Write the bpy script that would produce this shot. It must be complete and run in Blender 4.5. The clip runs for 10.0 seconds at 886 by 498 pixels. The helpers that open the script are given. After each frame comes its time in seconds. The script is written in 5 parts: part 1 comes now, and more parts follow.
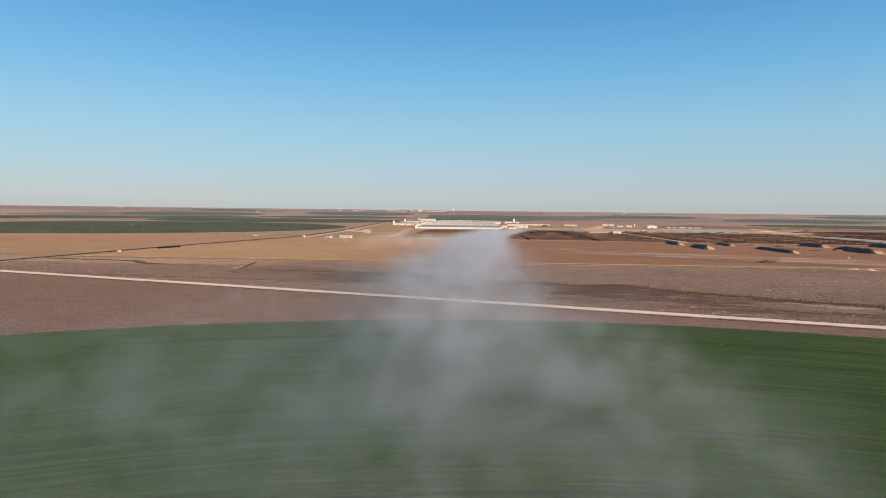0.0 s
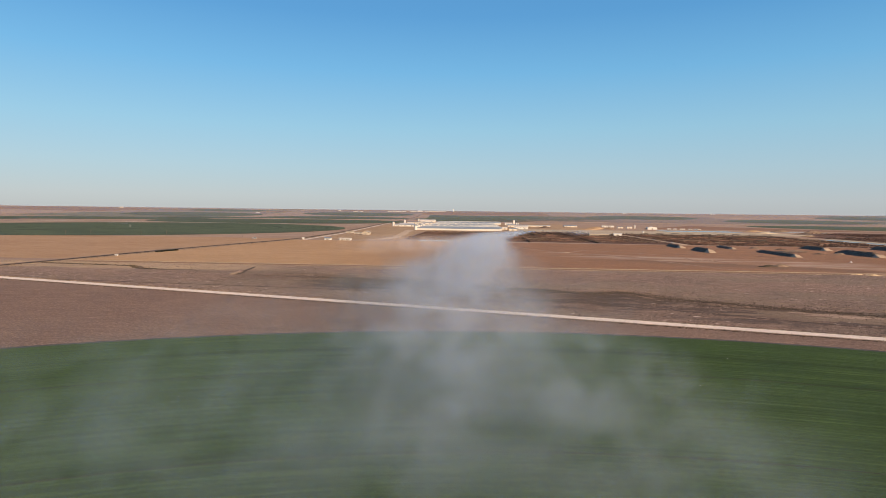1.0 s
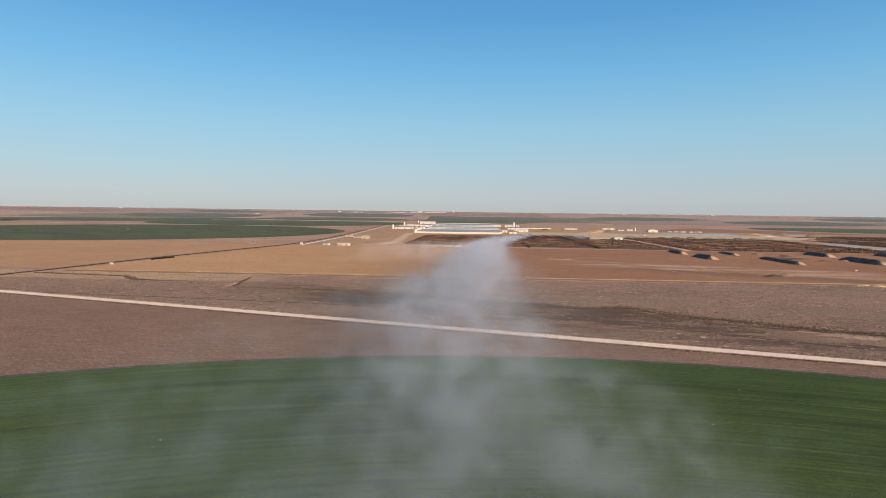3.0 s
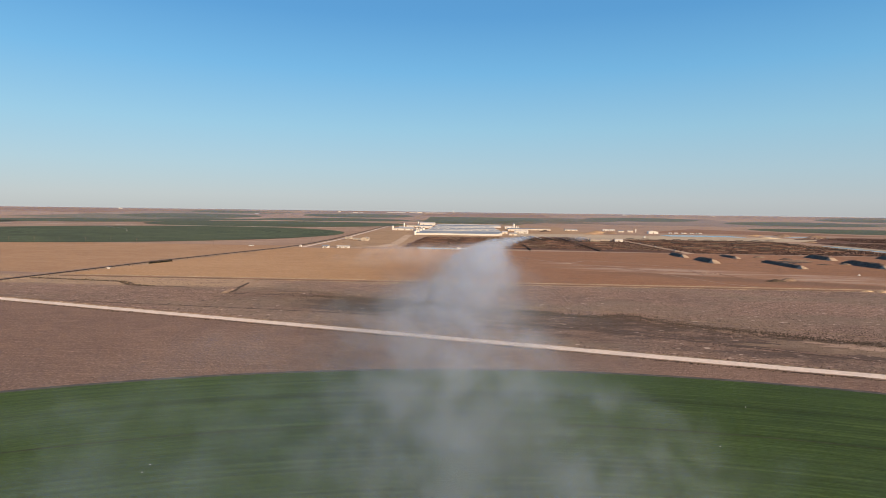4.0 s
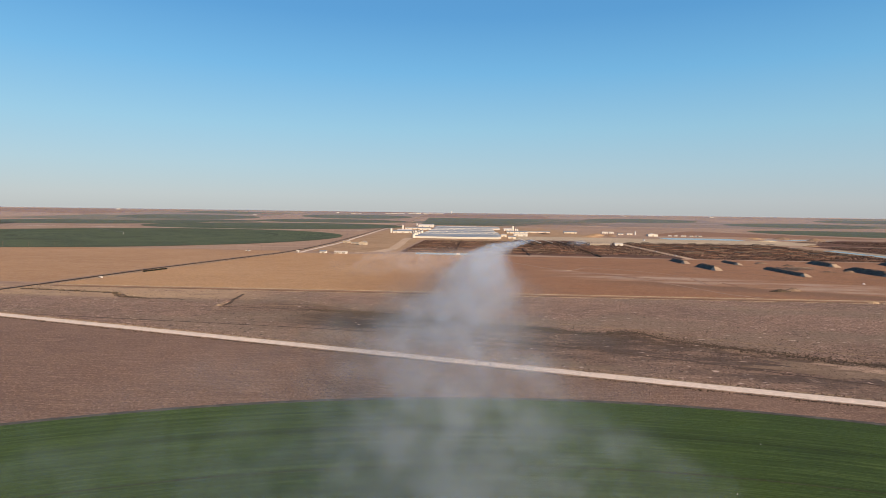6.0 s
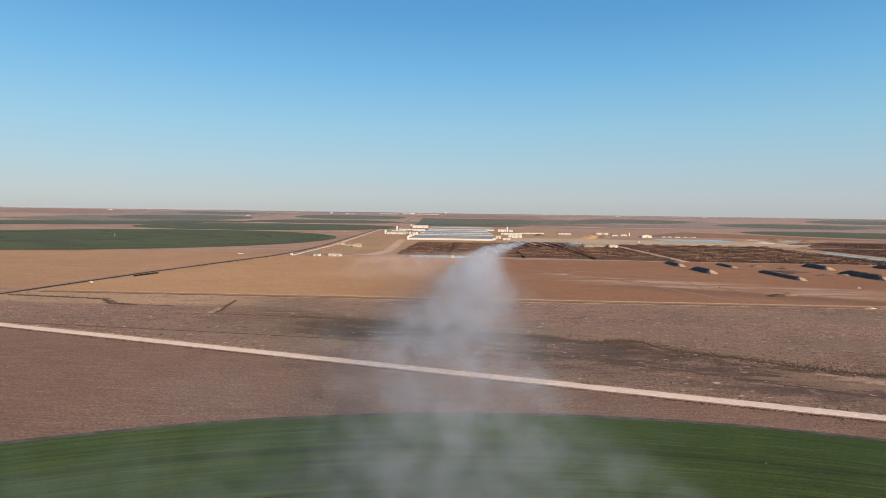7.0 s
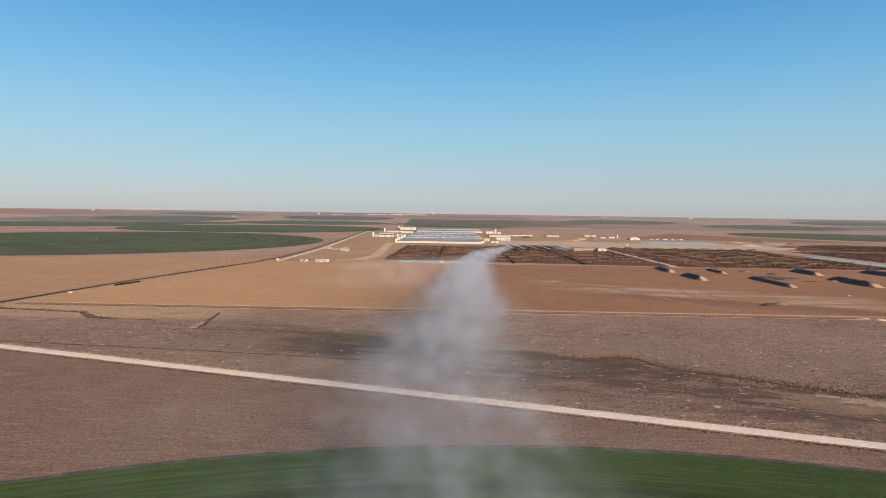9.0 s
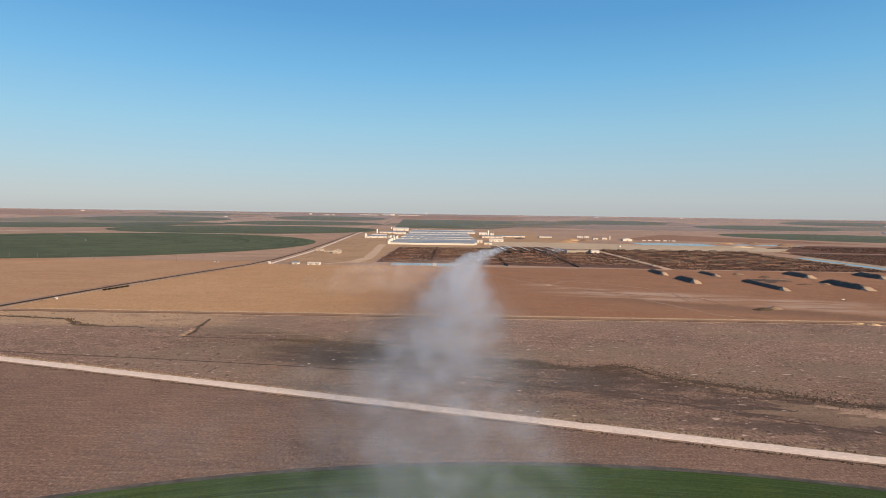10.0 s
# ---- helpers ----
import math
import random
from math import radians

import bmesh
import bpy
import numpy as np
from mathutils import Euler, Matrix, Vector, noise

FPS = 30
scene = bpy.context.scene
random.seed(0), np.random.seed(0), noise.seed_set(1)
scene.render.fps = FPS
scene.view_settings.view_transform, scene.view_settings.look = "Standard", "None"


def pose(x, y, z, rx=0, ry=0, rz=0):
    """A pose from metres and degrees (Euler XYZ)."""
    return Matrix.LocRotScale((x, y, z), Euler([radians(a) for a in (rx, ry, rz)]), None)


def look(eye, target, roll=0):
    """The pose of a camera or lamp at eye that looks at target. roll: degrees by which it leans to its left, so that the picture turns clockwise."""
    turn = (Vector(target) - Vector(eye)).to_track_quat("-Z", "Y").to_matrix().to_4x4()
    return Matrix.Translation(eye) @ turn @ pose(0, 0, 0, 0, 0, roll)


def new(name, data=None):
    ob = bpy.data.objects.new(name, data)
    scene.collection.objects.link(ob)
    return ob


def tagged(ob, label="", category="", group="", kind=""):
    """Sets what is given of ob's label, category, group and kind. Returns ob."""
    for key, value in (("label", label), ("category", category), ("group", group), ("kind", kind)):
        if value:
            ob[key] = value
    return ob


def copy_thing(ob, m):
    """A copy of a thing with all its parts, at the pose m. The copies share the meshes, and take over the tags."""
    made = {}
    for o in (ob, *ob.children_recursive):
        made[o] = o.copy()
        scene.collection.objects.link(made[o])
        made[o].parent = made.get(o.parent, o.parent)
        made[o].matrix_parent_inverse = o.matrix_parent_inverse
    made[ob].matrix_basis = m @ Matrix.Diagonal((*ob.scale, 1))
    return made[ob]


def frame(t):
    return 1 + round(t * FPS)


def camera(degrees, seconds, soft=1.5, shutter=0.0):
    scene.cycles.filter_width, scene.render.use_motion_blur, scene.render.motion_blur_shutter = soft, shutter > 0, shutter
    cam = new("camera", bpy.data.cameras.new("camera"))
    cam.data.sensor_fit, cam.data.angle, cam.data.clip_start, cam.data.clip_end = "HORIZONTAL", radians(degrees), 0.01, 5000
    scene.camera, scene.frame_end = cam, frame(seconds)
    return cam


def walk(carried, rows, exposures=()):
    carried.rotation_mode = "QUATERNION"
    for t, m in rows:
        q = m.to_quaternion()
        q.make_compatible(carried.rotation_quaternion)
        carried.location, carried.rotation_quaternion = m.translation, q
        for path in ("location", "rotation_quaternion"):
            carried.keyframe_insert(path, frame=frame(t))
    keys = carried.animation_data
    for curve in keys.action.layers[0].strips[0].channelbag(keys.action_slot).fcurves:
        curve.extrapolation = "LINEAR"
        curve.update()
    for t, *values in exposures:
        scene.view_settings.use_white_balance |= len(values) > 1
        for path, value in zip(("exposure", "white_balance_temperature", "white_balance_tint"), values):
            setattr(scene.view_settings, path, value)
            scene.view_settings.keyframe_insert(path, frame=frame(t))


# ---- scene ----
# ---- camera and its rise ----
cam = camera(73.75, 10.0, soft=0.7)
ROWS = [
    (0.0, 0.00, 0.00, 30.63, 3.28, -3.585, 0.670),
    (1.0, -0.08, 3.09, 33.26, 3.27, -3.580, 0.695),
    (2.5, -0.21, 7.86, 37.27, 3.26, -3.571, 0.728),
    (4.0, -0.36, 12.80, 41.34, 3.25, -3.563, 0.756),
    (5.5, -0.65, 17.91, 45.43, 3.22, -3.554, 0.779),
    (6.1, -1.05, 20.00, 47.06, 3.08, -3.551, 0.786),
    (7.0, -1.98, 23.18, 49.50, 2.53, -3.546, 0.796),
    (7.5, -2.52, 24.98, 50.84, 2.24, -3.543, 0.800),
    (8.5, -3.35, 28.63, 53.50, 1.655, -3.538, 0.808),
    (10.0, -4.30, 34.24, 57.41, 0.60, -3.529, 0.814),
]
walk(cam, [(t, pose(x, y, z, 90 + pitch, 0, yaw) @ pose(0, 0, 0, 0, 0, roll)) for t, x, y, z, yaw, pitch, roll in ROWS])
scene.view_settings.exposure = 0.75
scene.cycles.transparent_max_bounces = 72

# ---- world and sun ----
SUN_AZ, SUN_EL = 134.0, 22.0
world = bpy.data.worlds.new("sky")
scene.world = world
world.use_nodes = True
wn, wl = world.node_tree.nodes, world.node_tree.links
wn.clear()
w_out, w_bg, w_sky = wn.new("ShaderNodeOutputWorld"), wn.new("ShaderNodeBackground"), wn.new("ShaderNodeTexSky")
w_sky.sky_type, w_sky.sun_disc = "NISHITA", False
w_sky.sun_elevation, w_sky.sun_rotation = radians(SUN_EL), radians(SUN_AZ)
w_sky.altitude, w_sky.air_density, w_sky.dust_density, w_sky.ozone_density = 1200, 1.5, 0.8, 7.0
w_bg.inputs["Strength"].default_value = 0.115
# a dusty winter haze lies over the clear sky: paler and greyer towards the horizon
w_co, w_sep, w_ramp, w_mix = wn.new("ShaderNodeTexCoord"), wn.new("ShaderNodeSeparateXYZ"), wn.new("ShaderNodeValToRGB"), wn.new("ShaderNodeMix")
wl.new(w_co.outputs["Generated"], w_sep.inputs[0])
wl.new(w_sep.outputs[2], w_ramp.inputs[0])
SKY = [(0.0, (180, 185, 190)), (0.024, (183, 191, 198)), (0.072, (172, 197, 210)), (0.136, (152, 197, 219)), (0.225, (116, 181, 223)), (0.307, (90, 158, 211)), (0.6, (56, 112, 178)), (1.0, (40, 88, 152))]


def linear(v):
    v /= 255
    return v / 12.92 if v < 0.04045 else ((v + 0.055) / 1.055) ** 2.4


ramp = w_ramp.color_ramp
while len(ramp.elements) < len(SKY):
    ramp.elements.new(1.0)
for e, (at, rgb) in zip(ramp.elements, SKY):
    e.position, e.color = at, (*[linear(c) / 0.115 / 2 ** 0.75 * 0.122 for c in rgb], 1)
w_gain = wn.new("ShaderNodeVectorMath")
w_gain.operation = "SCALE"
w_gain.inputs["Scale"].default_value = 8.0
wl.new(w_ramp.outputs[0], w_gain.inputs[0])
w_mix.data_type = "RGBA"
w_mix.inputs["Factor"].default_value = 0.87
wl.new(w_sky.outputs[0], w_mix.inputs["A"])
wl.new(w_gain.outputs[0], w_mix.inputs["B"])
wl.new(w_mix.outputs["Result"], w_bg.inputs["Color"])
wl.new(w_bg.outputs[0], w_out.inputs["Surface"])
sun = new("sun", bpy.data.lights.new("sun", "SUN"))
sun.data.energy, sun.data.angle, sun.data.color = 5.0, radians(0.6), (1.0, 0.75, 0.50)
to_sun = Vector((math.sin(radians(SUN_AZ)) * math.cos(radians(SUN_EL)), math.cos(radians(SUN_AZ)) * math.cos(radians(SUN_EL)), math.sin(radians(SUN_EL))))
sun.matrix_world = look(to_sun * 200, (0, 0, 0))


# ---- materials ----
def node_mat(name):
    m = bpy.data.materials.new(name)
    m.use_nodes = True
    return m, m.node_tree.nodes, m.node_tree.links, m.node_tree.nodes["Principled BSDF"]


def noise_node(n, l, vec, scale, detail=4.0, stretch=(1, 1, 1), turn=0.0, rough=0.6):
    mp = n.new("ShaderNodeMapping")
    mp.inputs["Scale"].default_value = stretch
    mp.inputs["Rotation"].default_value = (0, 0, turn)
    l.new(vec, mp.inputs["Vector"])
    t = n.new("ShaderNodeTexNoise")
    t.inputs["Scale"].default_value, t.inputs["Detail"].default_value, t.inputs["Roughness"].default_value = scale, detail, rough
    l.new(mp.outputs[0], t.inputs["Vector"])
    return t.outputs["Fac"]


def mix_col(n, l, fac, a, b, blend="MIX"):
    m = n.new("ShaderNodeMix")
    m.data_type, m.blend_type = "RGBA", blend
    for sock, v in ((m.inputs["Factor"], fac), (m.inputs["A"], a), (m.inputs["B"], b)):
        if isinstance(v, (int, float)):
            sock.default_value = v
        elif isinstance(v, tuple):
            sock.default_value = (*v, 1)
        else:
            l.new(v, sock)
    return m.outputs["Result"]


def span(n, l, value, a, b, c=0.0, d=1.0):
    r = n.new("ShaderNodeMapRange")
    r.interpolation_type = "SMOOTHSTEP"
    for k, v in zip(("From Min", "From Max", "To Min", "To Max"), (a, b, c, d)):
        r.inputs[k].default_value = v
    l.new(value, r.inputs["Value"])
    return r.outputs["Result"]


def calc(n, l, op, a, b=0.0):
    m = n.new("ShaderNodeMath")
    m.operation = op
    for sock, v in zip(m.inputs, (a, b)):
        if isinstance(v, (int, float)):
            sock.default_value = v
        else:
            l.new(v, sock)
    return m.outputs[0]


def bump(n, l, bsdf, height, strength, distance):
    b = n.new("ShaderNodeBump")
    b.inputs["Strength"].default_value, b.inputs["Distance"].default_value = strength, distance
    l.new(height, b.inputs["Height"])
    l.new(b.outputs[0], bsdf.inputs["Normal"])


def soil(name, dark, mid, light, big=0.012, small=0.35, stretch=(1, 1, 1), turn=0.0, patch=0.0, patch_scale=0.2, relief=0.25, mottle=(0.6, 1.3, 1), soft=1.0, grit=0.0, grit_scale=0.8):
    """Soil or dry grass: broad tone changes, fine streaks along the tilling, sparse pale patches and clods."""
    m, n, l, p = node_mat(name)
    co = n.new("ShaderNodeTexCoord").outputs["Object"]
    a = noise_node(n, l, co, big, 5)
    f = noise_node(n, l, co, small, 6, stretch, turn)
    g = noise_node(n, l, co, 1.1, 6, (0.8, 1.2, 1), turn, 0.75)
    col = mix_col(n, l, span(n, l, a, 0.35, 0.66), dark, mid)
    col = mix_col(n, l, calc(n, l, "MULTIPLY", span(n, l, f, 0.42, 0.72), 0.3 + 0.45 * soft), col, light)
    if patch:
        s = noise_node(n, l, co, patch_scale, 2, (0.55, 1.6, 1), turn)
        col = mix_col(n, l, calc(n, l, "MULTIPLY", span(n, l, s, 0.63, 0.68), patch), col, tuple(min(1, c * 1.5) for c in light))
    col = mix_col(n, l, span(n, l, g, 0.36, 0.66, 0.5, 0.0), col, tuple(c * 0.55 for c in dark))
    mott = noise_node(n, l, co, 0.11, 6, mottle, turn, 0.78)
    col = mix_col(n, l, span(n, l, mott, 0.3, 0.5, 0.42 * soft, 0.0), col, tuple(c * 0.5 for c in dark))
    col = mix_col(n, l, span(n, l, mott, 0.52, 0.72, 0.0, 0.4 * soft), col, tuple(min(1, c * 1.2) for c in light))
    if mottle[0] > 1:
        grain = noise_node(n, l, co, 0.28, 4, (1.5, 0.3, 1), 0.2, 0.7)
        col = mix_col(n, l, span(n, l, grain, 0.5, 0.34, 0.0, 0.45 * soft), col, tuple(c * 0.55 for c in dark))
        col = mix_col(n, l, span(n, l, grain, 0.54, 0.68, 0.0, 0.4 * soft), col, tuple(min(1, c * 1.15) for c in light))
    if grit:
        speck = noise_node(n, l, co, grit_scale, 3, (1.0, 0.62, 1), turn, 0.75)
        col = mix_col(n, l, span(n, l, speck, 0.48, 0.36, 0.0, grit), col, tuple(c * 0.4 for c in dark))
        col = mix_col(n, l, span(n, l, speck, 0.53, 0.66, 0.0, grit * 0.9), col, tuple(min(1, c * 1.3) for c in light))
    l.new(col, p.inputs["Base Color"])
    p.inputs["Roughness"].default_value = 0.95
    p.inputs["Specular IOR Level"].default_value = 0.15
    bump(n, l, p, calc(n, l, "ADD", f, calc(n, l, "MULTIPLY", g, 1.5)), min(1.0, relief * 2), 0.6)
    return m


def rangeland(name):
    """Dry rangeland: a dark brushy draw runs slantwise through it, with a tan grassy rim and small bare flecks."""
    m = soil(name, (0.215, 0.142, 0.11), (0.345, 0.222, 0.162), (0.45, 0.312, 0.234), big=0.016, small=0.3, stretch=(0.5, 1.3, 1), turn=0.03, relief=0.7, grit=0.68, grit_scale=1.05)
    n, l = m.node_tree.nodes, m.node_tree.links
    p = n["Principled BSDF"]
    col = p.inputs["Base Color"].links[0].from_socket
    co = n.new("ShaderNodeTexCoord").outputs["Object"]
    sep = n.new("ShaderNodeSeparateXYZ")
    l.new(co, sep.inputs[0])
    wide = noise_node(n, l, co, 0.014, 4)
    fine = noise_node(n, l, co, 0.09, 6, (0.5, 1.3, 1), 0.35, 0.7)
    v = calc(n, l, "ADD", calc(n, l, "ADD", sep.outputs[1], calc(n, l, "MULTIPLY", sep.outputs[0], 0.42)), -270.0)
    v = calc(n, l, "ADD", v, calc(n, l, "ADD", calc(n, l, "MULTIPLY", wide, 64.0), -32.0))
    v = calc(n, l, "ADD", v, calc(n, l, "ADD", calc(n, l, "MULTIPLY", fine, 24.0), -12.0))
    east = span(n, l, sep.outputs[0], -150.0, -30.0)
    low = calc(n, l, "MULTIPLY", calc(n, l, "MULTIPLY", span(n, l, v, -62.0, -28.0), span(n, l, v, -2.0, 3.0, 1.0, 0.0)), span(n, l, fine, 0.36, 0.58, 0.15, 0.85))
    core = calc(n, l, "MULTIPLY", calc(n, l, "MULTIPLY", span(n, l, v, -7.0, -2.0), span(n, l, v, 1.0, 4.0, 1.0, 0.0)), span(n, l, noise_node(n, l, co, 0.35, 5, (0.6, 1.2, 1), 0.3, 0.75), 0.4, 0.6, 0.25, 0.75))
    rim = calc(n, l, "MULTIPLY", calc(n, l, "MULTIPLY", span(n, l, v, 3.0, 5.0), span(n, l, v, 6.0, 10.0, 1.0, 0.0)), 0.4)
    col = mix_col(n, l, calc(n, l, "MULTIPLY", low, east), col, (0.082, 0.063, 0.053))
    col = mix_col(n, l, calc(n, l, "MULTIPLY", core, east), col, (0.075, 0.05, 0.032))
    col = mix_col(n, l, calc(n, l, "MULTIPLY", rim, east), col, (0.36, 0.235, 0.15))
    grassy = calc(n, l, "MULTIPLY", span(n, l, noise_node(n, l, co, 0.022, 3, (0.5, 1.6, 1), 0.05), 0.56, 0.68), span(n, l, sep.outputs[1], 285.0, 320.0, 0.0, 0.55))
    col = mix_col(n, l, grassy, col, (0.37, 0.265, 0.165))
    west = calc(n, l, "MULTIPLY", calc(n, l, "MULTIPLY", span(n, l, sep.outputs[1], 312.0, 326.0), span(n, l, sep.outputs[0], -150.0, -85.0, 1.0, 0.0)), span(n, l, fine, 0.3, 0.55, 0.25, 0.95))
    col = mix_col(n, l, west, col, (0.45, 0.315, 0.195))
    olive = noise_node(n, l, co, 0.011, 5, (0.7, 1.3, 1), 0.3, 0.65)
    col = mix_col(n, l, span(n, l, olive, 0.45, 0.6, 0.0, 0.55), col, (0.235, 0.182, 0.13))
    # dark brush patch west of the smoke, deepened by the smoke's painted shadow
    dx, dy = calc(n, l, "MULTIPLY", calc(n, l, "ADD", sep.outputs[0], 44.0), 0.024), calc(n, l, "MULTIPLY", calc(n, l, "ADD", sep.outputs[1], -272.0), 0.036)
    away = calc(n, l, "ADD", calc(n, l, "ADD", calc(n, l, "MULTIPLY", dx, dx), calc(n, l, "MULTIPLY", dy, dy)), calc(n, l, "MULTIPLY", wide, 0.9))
    col = mix_col(n, l, calc(n, l, "MULTIPLY", span(n, l, away, 1.6, 0.6), span(n, l, fine, 0.36, 0.56, 0.3, 0.9)), col, (0.07, 0.054, 0.046))
    clump = noise_node(n, l, co, 0.5, 3, (1.0, 0.45, 1), 0.1, 0.7)
    col = mix_col(n, l, calc(n, l, "MULTIPLY", span(n, l, clump, 0.585, 0.65), span(n, l, wide, 0.4, 0.6, 0.3, 0.9)), col, (0.075, 0.055, 0.043))
    fleck = noise_node(n, l, co, 0.42, 1, (0.62, 1.0, 1), 0.12)
    some = noise_node(n, l, co, 0.03, 2)
    col = mix_col(n, l, calc(n, l, "MULTIPLY", span(n, l, fleck, 0.68, 0.72), span(n, l, some, 0.36, 0.56, 0.25, 0.9)), col, (0.6, 0.47, 0.38))
    l.new(col, p.inputs["Base Color"])
    return m


def bare_field(name):
    """Tilled tan soil that turns red-brown eastwards, with a few broad dusty swaths."""
    m = soil(name, (0.445, 0.262, 0.13), (0.505, 0.312, 0.163), (0.55, 0.352, 0.195), big=0.008, small=0.09, stretch=(0.7, 1.1, 1), relief=0.3, mottle=(1.5, 0.6, 1), soft=0.3, grit=0.22, grit_scale=0.5)
    n, l = m.node_tree.nodes, m.node_tree.links
    p = n["Principled BSDF"]
    col = p.inputs["Base Color"].links[0].from_socket
    co = n.new("ShaderNodeTexCoord").outputs["Object"]
    sep = n.new("ShaderNodeSeparateXYZ")
    l.new(co, sep.inputs[0])
    wide = noise_node(n, l, co, 0.009, 5, (0.7, 1.5, 1), 0.2)
    east = calc(n, l, "ADD", sep.outputs[0], calc(n, l, "ADD", calc(n, l, "MULTIPLY", wide, 90.0), -45.0))
    col = mix_col(n, l, span(n, l, east, -110.0, 30.0), col, (0.67, 0.585, 0.63), "MULTIPLY")
    rut = noise_node(n, l, co, 0.04, 9, (0.6, 1.2, 1), -0.35, 0.78)
    col = mix_col(n, l, calc(n, l, "MULTIPLY", span(n, l, rut, 0.5, 0.62), span(n, l, east, -40.0, 60.0, 0.12, 0.5)), col, (0.2, 0.115, 0.072))
    v = calc(n, l, "ADD", sep.outputs[1], calc(n, l, "ADD", calc(n, l, "MULTIPLY", sep.outputs[0], 0.42), calc(n, l, "MULTIPLY", wide, 90.0)))
    swath = calc(n, l, "MULTIPLY", calc(n, l, "MULTIPLY", span(n, l, v, 520.0, 545.0), span(n, l, v, 575.0, 610.0, 1.0, 0.0)), calc(n, l, "MULTIPLY", span(n, l, east, 30.0, 100.0, 0.0, 0.95), span(n, l, noise_node(n, l, co, 0.03, 8, (0.4, 1.6, 1), -0.2, 0.7), 0.4, 0.6, 0.15, 1.0)))
    col = mix_col(n, l, swath, col, (0.41, 0.295, 0.215))
    damp = calc(n, l, "MULTIPLY", calc(n, l, "MULTIPLY", span(n, l, v, 485.0, 515.0), span(n, l, v, 520.0, 530.0, 1.0, 0.0)), span(n, l, east, 60.0, 120.0, 0.0, 0.6))
    col = mix_col(n, l, damp, col, (0.16, 0.1, 0.07))
    l.new(col, p.inputs["Base Color"])
    return m


def crop(name, dark, mid, light, rings=1.0, relief=0.3):
    """An irrigated cereal crop sown in rings round its pivot."""
    m, n, l, p = node_mat(name)
    co = n.new("ShaderNodeTexCoord").outputs["Object"]
    sep = n.new("ShaderNodeSeparateXYZ")
    l.new(co, sep.inputs[0])
    r = calc(n, l, "SQRT", calc(n, l, "ADD", calc(n, l, "MULTIPLY", sep.outputs[0], sep.outputs[0]), calc(n, l, "MULTIPLY", sep.outputs[1], sep.outputs[1])))
    ang = calc(n, l, "ARCTAN2", sep.outputs[1], sep.outputs[0])
    comb = n.new("ShaderNodeCombineXYZ")
    l.new(calc(n, l, "MULTIPLY", r, rings), comb.inputs[0])
    l.new(calc(n, l, "MULTIPLY", ang, 14.0), comb.inputs[1])
    row = noise_node(n, l, comb.outputs[0], 1.7, 6, (1, 0.5, 1), 0.0, 0.7)
    band = noise_node(n, l, comb.outputs[0], 0.11, 3, (1, 0.3, 1))
    lane = noise_node(n, l, comb.outputs[0], 0.8, 4, (1, 0.12, 1))
    a = noise_node(n, l, co, 0.014, 5)
    g = noise_node(n, l, co, 1.3, 6, (1, 1, 1), 0.0, 0.75)
    col = mix_col(n, l, span(n, l, a, 0.35, 0.65), dark, mid)
    col = mix_col(n, l, calc(n, l, "MULTIPLY", span(n, l, row, 0.46, 0.64), 0.7), col, light)
    col = mix_col(n, l, calc(n, l, "MULTIPLY", span(n, l, band, 0.52, 0.7), 0.55), col, tuple(c * 0.55 for c in dark))
    col = mix_col(n, l, calc(n, l, "MULTIPLY", span(n, l, lane, 0.5, 0.6), 0.34), col, tuple(c * 0.5 for c in dark))
    col = mix_col(n, l, calc(n, l, "MULTIPLY", span(n, l, lane, 0.46, 0.38), 0.5), col, light)
    col = mix_col(n, l, span(n, l, g, 0.42, 0.66, 0.0, 0.5), col, tuple(c * 0.5 for c in dark))
    l.new(col, p.inputs["Base Color"])
    p.inputs["Roughness"].default_value = 0.9
    p.inputs["Specular IOR Level"].default_value = 0.15
    bump(n, l, p, calc(n, l, "ADD", row, g), relief * 2, 0.5)
    return m


def plain(name, col, rough=0.7, metal=0.0, vary=0.15, scale=0.4, ribs=0.0):
    m, n, l, p = node_mat(name)
    co = n.new("ShaderNodeTexCoord").outputs["Object"]
    a = noise_node(n, l, co, scale, 5)
    b = noise_node(n, l, co, scale * 9, 3)
    c = mix_col(n, l, span(n, l, a, 0.3, 0.7), tuple(v * (1 - vary) for v in col), tuple(min(1, v * (1 + vary)) for v in col))
    c = mix_col(n, l, span(n, l, b, 0.55, 0.75, 0.0, vary), c, tuple(v * 0.5 for v in col))
    l.new(c, p.inputs["Base Color"])
    p.inputs["Roughness"].default_value, p.inputs["Metallic"].default_value = rough, metal
    p.inputs["Specular IOR Level"].default_value = 0.25 if rough > 0.5 else 0.5
    bump(n, l, p, b, 0.08, 0.05)
    return m


PLAIN_SOIL = soil("plain_soil", (0.32, 0.215, 0.15), (0.41, 0.275, 0.185), (0.47, 0.33, 0.235), big=0.003, small=0.02, stretch=(0.4, 1.6, 1))
STUBBLE = soil("stubble", (0.205, 0.13, 0.097), (0.26, 0.168, 0.124), (0.42, 0.288, 0.212), big=0.02, small=0.7, stretch=(0.1, 1.5, 1), turn=0.03, relief=0.45, soft=0.4, grit=0.45, grit_scale=1.6)
PASTURE = rangeland("pasture")
BARE_FIELD = bare_field("bare_field")
TILLED = soil("tilled", (0.380, 0.224, 0.121), (0.460, 0.287, 0.159), (0.517, 0.339, 0.196), big=0.008, small=0.06, stretch=(0.5, 1.3, 1), relief=0.2, mottle=(1.4, 0.6, 1), soft=0.3, grit=0.18, grit_scale=0.4)
